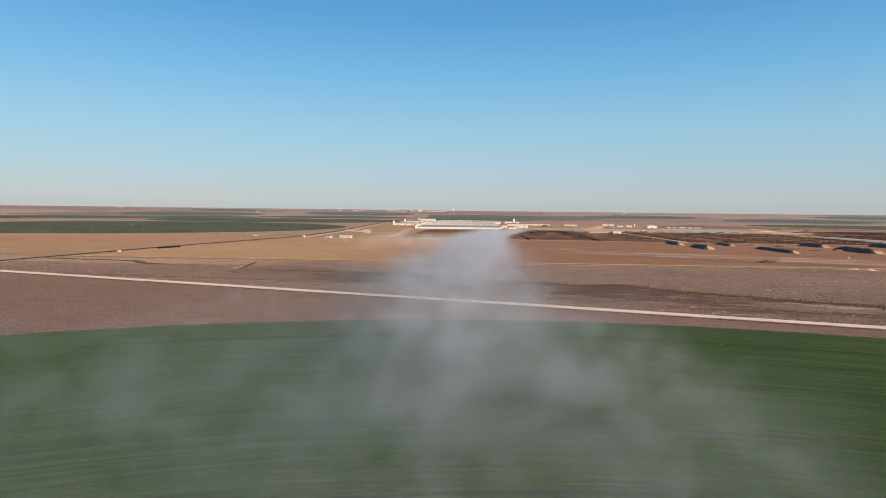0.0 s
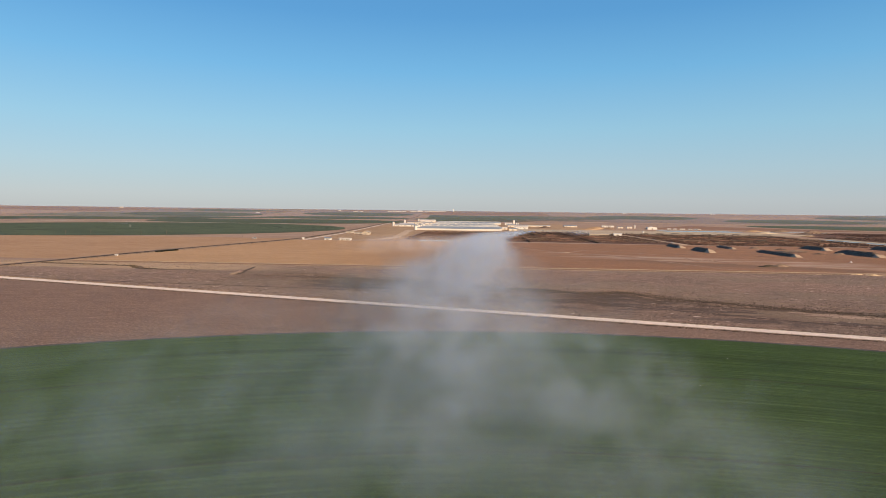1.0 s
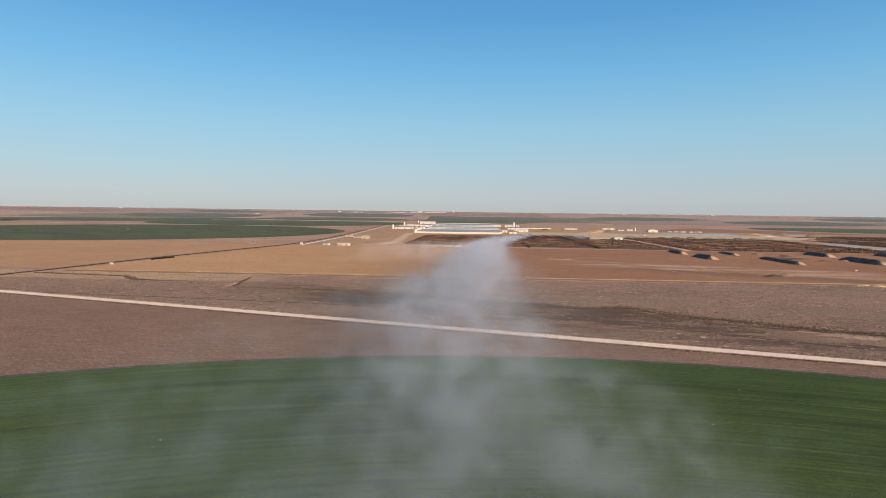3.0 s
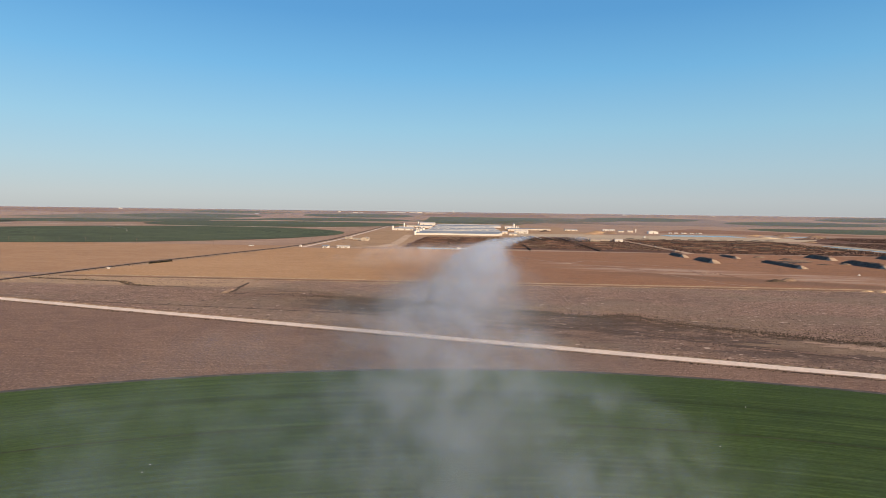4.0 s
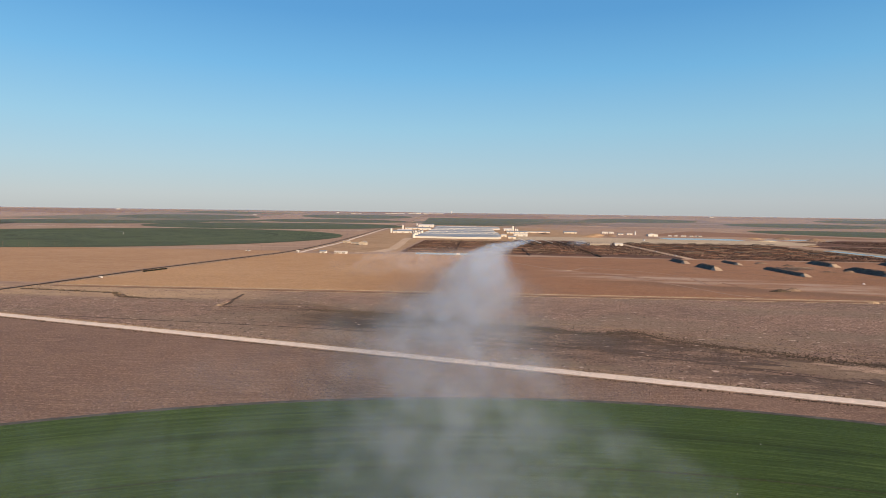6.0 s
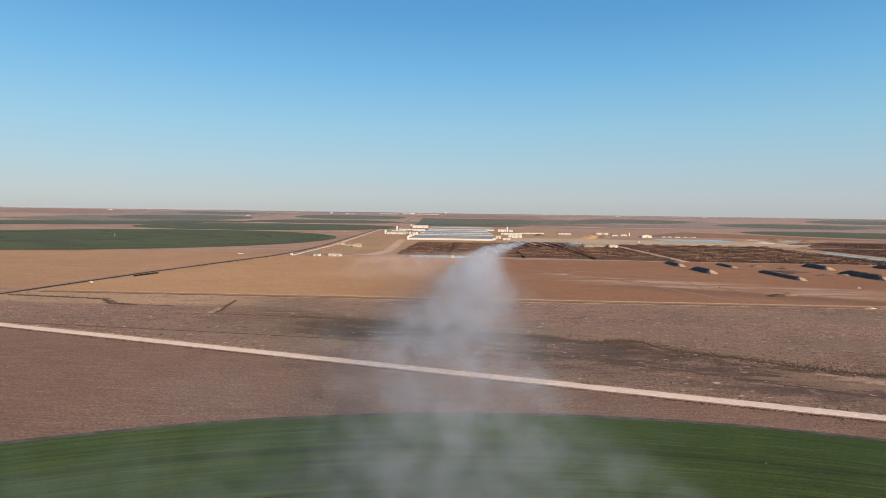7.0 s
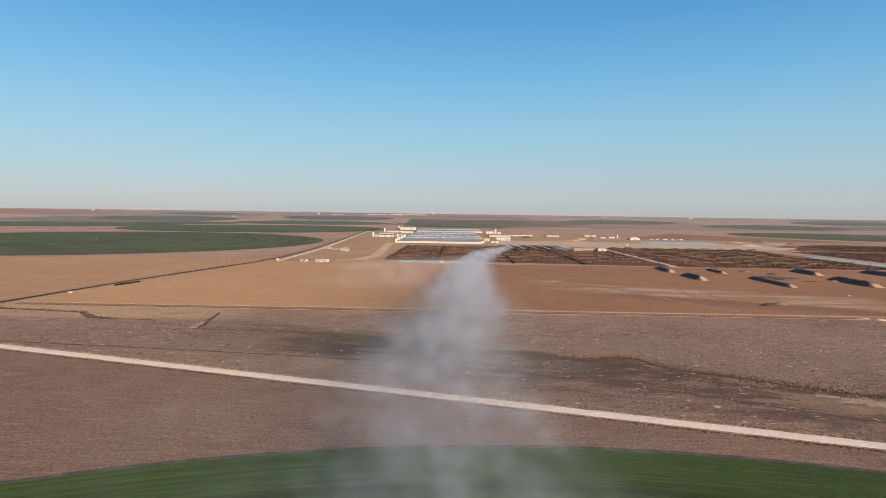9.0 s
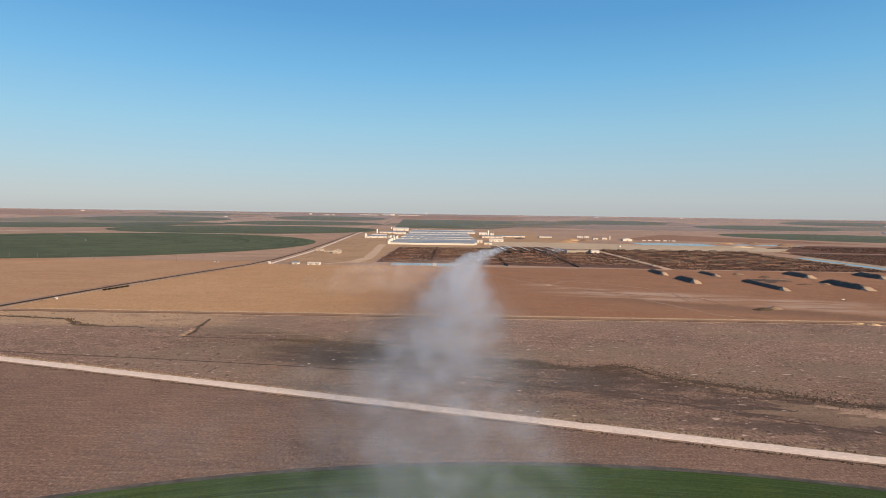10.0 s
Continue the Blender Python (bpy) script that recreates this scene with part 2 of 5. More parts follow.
RED_SOIL = soil("red_soil", (0.248, 0.136, 0.083), (0.301, 0.171, 0.106), (0.354, 0.212, 0.136), big=0.01, small=0.06, stretch=(0.3, 1.6, 1), relief=0.25)
GRAVEL = soil("gravel", (0.70, 0.585, 0.485), (0.76, 0.64, 0.535), (0.80, 0.68, 0.57), big=0.05, small=0.9, relief=0.1, soft=0.25)
LANE = soil("lane", (0.50, 0.355, 0.235), (0.57, 0.415, 0.285), (0.61, 0.46, 0.325), big=0.03, small=0.2, stretch=(1.5, 0.4, 1), relief=0.15)
YARD = soil("yard", (0.34, 0.218, 0.122), (0.435, 0.287, 0.165), (0.52, 0.358, 0.22), big=0.012, small=0.06, stretch=(1.4, 0.6, 1), relief=0.25, mottle=(1.5, 0.5, 1), soft=0.5, grit=0.2, grit_scale=0.35)
SILAGE_YARD = soil("silage_yard", (0.432, 0.336, 0.228), (0.516, 0.408, 0.276), (0.576, 0.468, 0.336), big=0.01, small=0.1, relief=0.15)
PEN_SOIL = soil("pen_soil", (0.09, 0.048, 0.034), (0.165, 0.086, 0.057), (0.29, 0.17, 0.115), big=0.03, small=0.2, stretch=(0.35, 1.5, 1), relief=0.5)
TRACK_SOIL = soil("track_soil", (0.25, 0.14, 0.085), (0.31, 0.18, 0.115), (0.38, 0.24, 0.16), big=0.05, small=0.4, stretch=(0.15, 2, 1))
DRY_GRASS = soil("dry_grass", (0.3, 0.21, 0.13), (0.36, 0.255, 0.16), (0.42, 0.31, 0.2), big=0.06, small=0.8)
VERGE_GRASS = soil("verge_grass", (0.4, 0.28, 0.17), (0.47, 0.34, 0.215), (0.53, 0.4, 0.26), big=0.06, small=0.8, grit=0.5)
ASPHALT = plain("asphalt", (0.042, 0.032, 0.025), 0.95, vary=0.2)
MANURE = soil("manure", (0.19, 0.13, 0.09), (0.25, 0.172, 0.118), (0.31, 0.22, 0.15), big=0.2, small=0.7, relief=0.3)
CROP = crop("crop", (0.035, 0.064, 0.016), (0.052, 0.09, 0.016), (0.08, 0.122, 0.028))
CROP_DARK = crop("crop_dark", (0.058, 0.076, 0.040), (0.098, 0.118, 0.056), (0.132, 0.15, 0.076), rings=0.3)
WHITE = plain("white_paint", (0.54, 0.51, 0.47), 0.6, vary=0.06)
CREAM = plain("cream_paint", (0.54, 0.475, 0.39), 0.6, vary=0.08)
ROOF = plain("galvanised_roof", (0.21, 0.24, 0.28), 0.5, 0.2, vary=0.1, scale=0.08)
WATER, wm_n, wm_l, wm_p = node_mat("water")
wm_p.inputs["Base Color"].default_value = (0.03, 0.06, 0.10, 1)
wm_p.inputs["Roughness"].default_value = 0.12
DARK = plain("dark_metal", (0.045, 0.038, 0.033), 0.9)
BRUSH = soil("brush", (0.05, 0.038, 0.025), (0.085, 0.06, 0.04), (0.13, 0.095, 0.06), big=0.3, small=1.2)

# far fallow soils, lightened and muted so their colour carries distance haze
HAZY_FALLOW = soil("fallow", (0.25, 0.185, 0.145), (0.3, 0.22, 0.17), (0.35, 0.26, 0.2), big=0.004, small=0.02, stretch=(0.3, 1.6, 1))
HAZY_FALLOW_GREEN = soil("fallow_green", (0.165, 0.15, 0.1), (0.19, 0.17, 0.115), (0.23, 0.2, 0.135), big=0.004, small=0.02, stretch=(0.3, 1.6, 1))
DARK_SOIL = soil("dark_soil", (0.085, 0.06, 0.048), (0.12, 0.085, 0.068), (0.17, 0.12, 0.09), big=0.1, small=0.8)
WHEEL_SOIL = soil("wheel_soil", (0.035, 0.045, 0.018), (0.05, 0.06, 0.025), (0.075, 0.08, 0.035), big=0.1, small=0.8)
PALE_GRASS = soil("pale_grass", (0.22, 0.15, 0.105), (0.27, 0.19, 0.132), (0.34, 0.25, 0.175), big=0.05, small=0.25, stretch=(0.4, 1.4, 1), turn=0.2, relief=0.4)
PALE_SOIL = soil("pale_soil", (0.356, 0.241, 0.167), (0.425, 0.299, 0.213), (0.494, 0.356, 0.259), big=0.04, small=0.3)
DUSTY_SOIL = soil("dusty_soil", (0.3, 0.195, 0.135), (0.35, 0.235, 0.165), (0.4, 0.28, 0.2), big=0.04, small=0.3)
DARK_BRUSH = soil("dark_brush", (0.085, 0.062, 0.047), (0.125, 0.09, 0.066), (0.19, 0.135, 0.095), big=0.06, small=0.3, stretch=(0.4, 1.5, 1), turn=0.25, relief=0.5)
TUFT = soil("tuft", (0.11, 0.078, 0.058), (0.175, 0.122, 0.09), (0.29, 0.205, 0.15), big=0.2, small=1.0)
PALE_TUFT = soil("pale_tuft", (0.32, 0.24, 0.18), (0.43, 0.33, 0.25), (0.52, 0.41, 0.32), big=0.2, small=1.0)
CLOD = soil("clod", (0.19, 0.125, 0.09), (0.25, 0.165, 0.118), (0.35, 0.24, 0.17), big=0.2, small=1.0)
PEN_CLOD = soil("pen_clod", (0.04, 0.023, 0.017), (0.07, 0.042, 0.03), (0.12, 0.07, 0.048), big=0.2, small=1.0)
LEAF = plain("young_leaf", (0.042, 0.07, 0.018), 0.8, vary=0.35, scale=0.05)
SHRUB_LEAF = plain("shrub_leaf", (0.016, 0.017, 0.011), 0.85, vary=0.3)
PEN_CONCRETE = plain("pen_concrete", (0.15, 0.11, 0.085), 0.9, vary=0.4)
GALVANISED = plain("weathered_galvanised", (0.22, 0.22, 0.2), 0.7, vary=0.15)
TIN = plain("weathered_tin", (0.36, 0.31, 0.25), 0.7, vary=0.2)
DOOR = plain("weathered_door", (0.24, 0.21, 0.18), 0.8)
EDGE_GREY = plain("edge_grey", (0.075, 0.068, 0.058), 0.95, vary=0.35, scale=0.3)
GLASS = plain("dark_glass", (0.03, 0.035, 0.04), 0.1, vary=0.1)


# ---- building helpers ----
def terrain(x, y):
    """Flat plain that swells very slightly towards the far distance."""
    r = math.hypot(x, y)
    k = max(0.0, min(1.0, (r - 2600) / 2300))
    return 42 * k * k * (3 - 2 * k)


def mesh_object(name, bm, material, parent=None, label=""):
    me = bpy.data.meshes.new(name)
    bm.to_mesh(me)
    bm.free()
    me.materials.append(material)
    ob = new(name, me)
    if parent:
        ob.parent = parent
    if label:
        ob["label"] = label
    return ob


part = mesh_object


def grid_sheet(name, corners, material, z=0.05, cells=24, label="", category="ground", rim=0.0):
    """A field: four corners, counter-clockwise, laid on the terrain; rim is the height of its earth edge."""
    bm = bmesh.new()
    a, b, c, d = [Vector((*p, 0)) for p in corners]
    rows = []
    for j in range(cells + 1):
        v = j / cells
        rows.append([])
        for i in range(cells + 1):
            u = i / cells
            p = (a * (1 - u) + b * u) * (1 - v) + (d * (1 - u) + c * u) * v
            rows[-1].append(bm.verts.new((p.x, p.y, terrain(p.x, p.y) + z)))
    for j in range(cells):
        for i in range(cells):
            bm.faces.new((rows[j][i], rows[j][i + 1], rows[j + 1][i + 1], rows[j + 1][i]))
    if rim:
        edge = rows[0] + [r[-1] for r in rows[1:]]
        low = [bm.verts.new(v.co - Vector((0, 0, rim))) for v in edge]
        for i in range(len(edge) - 1):
            bm.faces.new((low[i], low[i + 1], edge[i + 1], edge[i]))
    return tagged(mesh_object(name, bm, material), label, category, kind="structure")


def disc_sheet(name, cx, cy, radius, material, z=0.1, rings=24, segments=180, label="", category="field"):
    """A round irrigated field; its own origin lies at the pivot."""
    bm = bmesh.new()
    mid = bm.verts.new((0, 0, terrain(cx, cy) + z))
    last = None
    for k in range(1, rings + 1):
        r = radius * k / rings
        ring = [bm.verts.new((r * math.cos(2 * math.pi * i / segments), r * math.sin(2 * math.pi * i / segments), 0)) for i in range(segments)]
        for v in ring:
            v.co.z = terrain(cx + v.co.x, cy + v.co.y) + z
        for i in range(segments):
            j = (i + 1) % segments
            if last:
                bm.faces.new((last[i], ring[i], ring[j], last[j]))
            else:
                bm.faces.new((mid, ring[i], ring[j]))
        last = ring
    ob = mesh_object(name, bm, material)
    ob.location = (cx, cy, 0)
    return tagged(ob, label, category, kind="structure")


def strip(name, points, width, material, z=0.12, crown=0.0, step=12.0, wobble=0.0, label="", category="road", seed=1):
    """A road or track along a line of points, with a crowned section and soft, uneven edges."""
    rng = random.Random(seed)
    line = []
    for (x0, y0), (x1, y1) in zip(points, points[1:]):
        k = max(1, int(math.hypot(x1 - x0, y1 - y0) / step))
        line += [(x0 + (x1 - x0) * i / k, y0 + (y1 - y0) * i / k) for i in range(k)]
    line.append(points[-1])
    bm, rows = bmesh.new(), []
    for i, (x, y) in enumerate(line):
        x0, y0 = line[max(0, i - 1)]
        x1, y1 = line[min(len(line) - 1, i + 1)]
        d = Vector((x1 - x0, y1 - y0)).normalized()
        s = Vector((-d.y, d.x))
        rows.append([])
        for f, h in ((-0.5, -0.06), (-0.42, 0.0), (0.0, crown), (0.42, 0.0), (0.5, -0.06)):
            o = f * width + (rng.uniform(-wobble, wobble) if abs(f) == 0.5 else 0)
            px, py = x + s.x * o, y + s.y * o
            rows[-1].append(bm.verts.new((px, py, terrain(px, py) + z + h)))
    for r0, r1 in zip(rows, rows[1:]):
        for k in range(4):
            bm.faces.new((r0[k + 1], r0[k], r1[k], r1[k + 1]))
    return tagged(mesh_object(name, bm, material), label, category, kind="structure")


def box(bm, x0, x1, y0, y1, z0, z1):
    v = [bm.verts.new((x, y, z)) for z in (z0, z1) for x, y in ((x0, y0), (x1, y0), (x1, y1), (x0, y1))]
    for f in ((3, 2, 1, 0), (4, 5, 6, 7), (0, 1, 5, 4), (1, 2, 6, 5), (2, 3, 7, 6), (3, 0, 4, 7)):
        bm.faces.new([v[i] for i in f])


def tube(bm, x, y, z0, z1, r0, r1, seg=14):
    a = [bm.verts.new((x + r0 * math.cos(2 * math.pi * i / seg), y + r0 * math.sin(2 * math.pi * i / seg), z0)) for i in range(seg)]
    b = [bm.verts.new((x + r1 * math.cos(2 * math.pi * i / seg), y + r1 * math.sin(2 * math.pi * i / seg), z1)) for i in range(seg)]
    for i in range(seg):
        j = (i + 1) % seg
        bm.faces.new((a[i], a[j], b[j], b[i]))
    bm.faces.new(b)


def empty(name, x, y, label, category, group=""):
    ob = new(name)
    ob.location = (x, y, terrain(x, y))
    return tagged(ob, label, category, group)


# ---- ground ----
bm = bmesh.new()
radii = [0, 40, 80, 130, 200, 300, 420, 560, 720, 900, 1150, 1450, 1800, 2200, 2600] + [2600 + 150 * k for k in range(1, 17)] + [5600, 7000, 9000]
last = None
for r in radii:
    ring = [bm.verts.new((r * math.cos(2 * math.pi * i / 144), r * math.sin(2 * math.pi * i / 144), 0)) for i in range(144)] if r else [bm.verts.new((0, 0, 0))]
    for v in ring:
        v.co.z = terrain(v.co.x, v.co.y)
    if last:
        for i in range(144):
            j = (i + 1) % 144
            if len(last) == 1:
                bm.faces.new((last[0], ring[i], ring[j]))
            else:
                bm.faces.new((last[i], ring[i], ring[j], last[j]))
    last = ring
tagged(mesh_object("ground", bm, PLAIN_SOIL), "dry brown farming plain reaching to the horizon", "ground", kind="structure")


def road_y(x):
    return 201.2 - 0.294 * x


def blob(name, cx, cy, rx, ry, turn, material, z, label, category, seed, rough=0.35, kind="structure"):
    """A patch of ground with a ragged outline."""
    bm, n = bmesh.new(), 72
    mid = bm.verts.new((0, 0, z))
    ring = []
    for i in range(n):
        a = 2 * math.pi * i / n
        k = 1 + rough * noise.fractal((math.cos(a) * 2.2, math.sin(a) * 2.2, seed * 7.3), 0.6, 2.2, 5)
        x, y = math.cos(a) * rx * k, math.sin(a) * ry * k
        ring.append(bm.verts.new((x * math.cos(turn) - y * math.sin(turn), x * math.sin(turn) + y * math.cos(turn), z)))
    for i in range(n):
        bm.faces.new((mid, ring[i], ring[(i + 1) % n]))
    ob = mesh_object(name, bm, material)
    ob.location = (cx, cy, terrain(cx, cy))
    return tagged(ob, label, category, kind=kind)


def ring_sheet(name, cx, cy, r0, r1, material, z, label, category):
    bm, n = bmesh.new(), 300
    a = [bm.verts.new((r0 * math.cos(2 * math.pi * i / n), r0 * math.sin(2 * math.pi * i / n), z)) for i in range(n)]
    b = [bm.verts.new(((r1 + 0.25 * noise.noise((i * 0.7, r1, 0))) * math.cos(2 * math.pi * i / n), (r1 + 0.25 * noise.noise((i * 0.7, r1, 0))) * math.sin(2 * math.pi * i / n), z)) for i in range(n)]
    for i in range(n):
        j = (i + 1) % n
        bm.faces.new((a[i], b[i], b[j], a[j]))
    ob = mesh_object(name, bm, material)
    ob.location = (cx, cy, 0)
    return tagged(ob, label, category, kind="structure")


# the near country: crop, stubble, gravel road, rangeland
grid_sheet("stubble_field", ((-700, -320), (700, -320), (700, road_y(700)), (-700, road_y(-700))), STUBBLE, 0.04, 40, "reddish brown stubble field between crop and gravel road", "field")
grid_sheet("pasture", ((-700, road_y(-700)), (700, road_y(700)), (700, 356), (-700, 356)), PASTURE, 0.04, 40, "dry grey-brown rangeland with pale bare patches", "pasture")
disc_sheet("crop_field", 18, -98, 264, CROP, 0.12, 40, 240, "round green irrigated cereal field", "field")
ring_sheet("field_edge", 18, -98, 263.2, 265.8, EDGE_GREY, 0.1, "dark grey rim round the green crop", "field edge")
for r in (96, 139, 182, 225):
    ring_sheet("wheel_track", 18, -98, r - 0.24, r + 0.24, WHEEL_SOIL, 0.16, "dark wheel track of the irrigation machine in the crop", "wheel track")
strip("road_shoulder", [(-900, road_y(-900) - 3.0), (900, road_y(900) - 3.0)], 1.5, DARK_SOIL, 0.14, 0.0, 5, 0.7, "dark strip along the ditch beside the gravel road", "ditch", 3)
strip("road_shoulder", [(-900, road_y(-900) + 3.6), (900, road_y(900) + 3.6)], 2.6, DRY_GRASS, 0.12, 0.0, 3, 0.9, "tan grassy shoulder of the gravel road", "verge", 4)
strip("road_shoulder", [(-900, road_y(-900) - 2.75), (900, road_y(900) - 2.75)], 1.5, DUSTY_SOIL, 0.2, 0.0, 3, 0.35, "brown graded shoulder of the gravel road", "verge", 13)
strip("gravel_road", [(-900, road_y(-900)), (900, road_y(900))], 4.9, GRAVEL, 0.28, 0.12, 4, 0.18, "pale graded gravel road across the plain")
strip("cattle_path", [(-260, 270), (-181, 263), (-110, 255), (-65, 249), (-6, 239.5), (34, 225), (66, 212.6), (93, 198), (112, 189), (180, 160)], 0.9, DARK_SOIL, 0.15, 0.02, 3, 0.25, "thin dark worn path through the rangeland", "path", 5)
# creek lines are flat, the shade of their banks painted in dark soil
strip("creek_bed_shade", [(-262, 341), (-239, 338), (-215, 336), (-199, 331.5), (-193, 326), (-187, 317.5), (-172, 315.7), (-154.5, 315.8), (-150.4, 313.3)], 1.3, DARK_SOIL, 0.17, 0.02, 2, 0.6, "dry creek bed winding through the grass, its shade painted as a dark strip", "creek", 6)
strip("creek_bed_shade", [(-124, 296), (-111, 294.5), (-98, 294.3), (-75, 292), (-50, 286)], 0.8, DARK_SOIL, 0.17, 0.02, 2, 0.5, "dry creek bed below the eroded bank, its shade painted as a dark strip", "creek", 16)
strip("farm_track", [(-252, 358), (700, 357)], 4.2, TRACK_SOIL, 0.12, 0.1, 6, 0.3, "reddish dirt farm track along the tilled field")
strip("track_edge", [(-252, 354.7), (700, 353.7)], 1.2, DARK_SOIL, 0.13, 0.0, 5, 0.5, "dark weedy edge of the farm track", "verge", 8)
strip("grass_verge", [(-252, 362.6), (700, 361.6)], 2.2, VERGE_GRASS, 0.16, 0.2, 2.5, 0.8, "tan dry grass verge beside the farm track", "verge", 9)
strip("grass_verge", [(-252, 352.8), (700, 351.8)], 0.9, VERGE_GRASS, 0.14, 0.1, 2.5, 0.6, "thin tan grass line below the farm track", "verge", 19)
grid_sheet("bare_field", ((-258, 365), (700, 363), (700, 662), (-205, 664)), BARE_FIELD, 0.05, 16, "bare tilled field, tan turning to red-brown soil", "field")
for k, pts in enumerate(([(20, 600), (40, 570), (60, 530), (74, 505), (100, 490), (114, 466), (136, 420), (151, 380), (165, 366)], [(74, 505), (95, 540), (120, 530), (150, 500), (161, 470), (157, 428)], [(86, 494), (105, 478), (125, 461), (150, 452), (170, 447), (178, 411)], [(210, 530), (250, 470), (300, 420), (420, 390)])):
    strip("tyre_track", pts, 2.2, DUSTY_SOIL if k < 2 else TRACK_SOIL, 0.16, 0.0, 2, 1.1, "faint worn tyre track across the bare field", "track", 40 + k)
grid_sheet("tilled_field", ((-1100, 372), (-267, 372), (-215, 690), (-1100, 690)), TILLED, 0.05, 16, "tan bare field beyond the highway", "field")

# roads and fields further off
HIGHWAY = [(-275, 280), (-263, 362), (-250, 464), (-230, 570), (-214, 650), (-208, 720), (-209, 860), (-226, 1160), (-257, 1648), (-291, 2421), (-330, 3350), (-390, 4900)]
strip("highway", HIGHWAY, 3.4, ASPHALT, 0.35, 0.08, 20, 0.0, "dark two-lane asphalt highway running straight to the horizon")
strip("highway_verge", [(x + 5.5, y) for x, y in HIGHWAY], 3.5, VERGE_GRASS, 0.16, 0.1, 12, 0.8, "tan grassy verge of the highway", "verge", 11)
strip("highway_verge", [(x - 6, y) for x, y in HIGHWAY], 4.0, DUSTY_SOIL, 0.15, 0.0, 12, 0.8, "bare dirt verge of the highway", "verge", 12)
strip("frontage_road", [(-196, 664), (-197, 720), (-198, 860), (-213, 1100), (-240, 1506), (-262, 2000)], 4.5, GRAVEL, 0.2, 0.0, 20, 0.5, "pale dirt frontage road beside the highway")
strip("farm_lane", [(-200, 662), (-140, 659), (-90, 668), (-40, 664), (226, 664), (700, 661)], 6.0, PALE_SOIL, 0.16, 0.0, 8, 0.9, "pale dirt lane below the cattle pens")
strip("farm_lane", [(-168, 664), (-138, 672), (-118, 700), (-108, 760)], 7.0, LANE, 0.17, 0.0, 6, 1.2, "pale dirt lane bending up from the field road", "road", 52)
strip("farm_lane", [(-112, 690), (-104, 760), (-112, 900), (-121, 1076)], 13.0, LANE, 0.15, 0.0, 12, 1.5, "wide pale dirt lane up to the barns")
strip("farm_lane", [(231, 661), (231, 1004)], 9.0, LANE, 0.22, 0.0, 12, 0.6, "pale feed lane between the cattle pens")
for cx, cy, r in ((-619, 1035, 378), (-605, 1818, 385), (-1330, 2010, 378), (-1500, 1500, 230), (-640, 2640, 340), (-1420, 2900, 330), (-690, 3440, 320), (-1560, 3650, 220), (-2900, 2500, 340), (-1060, 2330, 200), (470, 3150, 260), (900, 3350, 300), (1450, 2780, 300), (2100, 3250, 280), (1150, 1760, 340), (2550, 2700, 300)):
    disc_sheet("pivot_field", cx, cy, r, CROP_DARK, 0.3 if cy < 2100 else 1.0, 16, 96, "dark green round field watered by a centre pivot", "field")
strip("section_road", [(-2600, 1420), (-262, 1425)], 8.0, GRAVEL, 0.6, 0.0, 60, 0.5, "pale dirt section road between round fields")
strip("section_road", [(-2600, 2230), (-300, 2225)], 8.0, PALE_SOIL, 0.35, 0.0, 60, 0.5, "pale dirt section road between round fields")
grid_sheet("farmyard", ((-190, 690), (-92, 690), (-92, 2000), (-250, 2000)), YARD, 0.05, 10, "bare sandy yard beside the dairy barns", "yard")
grid_sheet("farmyard", ((-92, 1004), (240, 1004), (240, 1900), (-92, 1900)), YARD, 0.06, 10, "bare sandy yard round the dairy barns", "yard")
grid_sheet("silage_yard", ((60, 1018), (640, 1010), (560, 1190), (80, 1230)), SILAGE_YARD, 0.1, 8, "pale straw-coloured feed yard", "yard")
grid_sheet("brown_field", ((380, 1400), (900, 1330), (900, 1380), (640, 1830)), RED_SOIL, 0.12, 8, "bare red-brown field behind the feed yard", "field")
grid_sheet("dark_pen_ground", ((545, 1010), (900, 968), (1100, 1180), (705, 1250)), PEN_SOIL, 0.16, 10, "dark trampled ground of distant pens", "pen")
grid_sheet("cattle_pen_ground", ((-88, 706), (226, 668), (226, 1000), (-86, 1004)), PEN_SOIL, 0.1, 20, "dark trampled ground of the open pens", "pen")
for y in (722, 744, 768, 790, 816, 840, 864, 888, 914, 938, 962, 984):
    for x0, x1 in ((-78, -28), (-20, 56), (64, 133), (141, 222), (240, 472)):
        if y > 740 or x0 > 60:
            strip("cattle_alley", [(x0, y - 0.02 * x0), ((x0 + x1) / 2, y - 0.01 * (x0 + x1) + 1.5), (x1, y - 0.02 * x1)], 5.0, TRACK_SOIL, 0.18, 0.0, 4, 1.6, "reddish trampled alley across the cattle pens", "alley", y + x0)
# dark pen soil laid here to carry the shelters' shade in its colour
grid_sheet("shelter_shade_ground", ((66, 1001), (172, 1001), (168, 1058), (66, 1060)), PEN_SOIL, 0.17, 8, "dark pen ground with the feed shelters' shade painted in", "pen")
grid_sheet("cattle_pen_ground", ((236, 666), (476, 666), (476, 1000), (236, 1000)), PEN_SOIL, 0.1, 20, "dark trampled ground of the open pens", "pen")
grid_sheet("cattle_pen_ground", ((524, 666), (900, 690), (900, 960), (524, 1000)), PEN_SOIL, 0.1, 20, "dark trampled ground of the open pens", "pen")


far = random.Random(11)
# tones kept close together, with haze put into the fallow colours
TONES = [PLAIN_SOIL, HAZY_FALLOW, PALE_SOIL, RED_SOIL, HAZY_FALLOW_GREEN, PLAIN_SOIL]
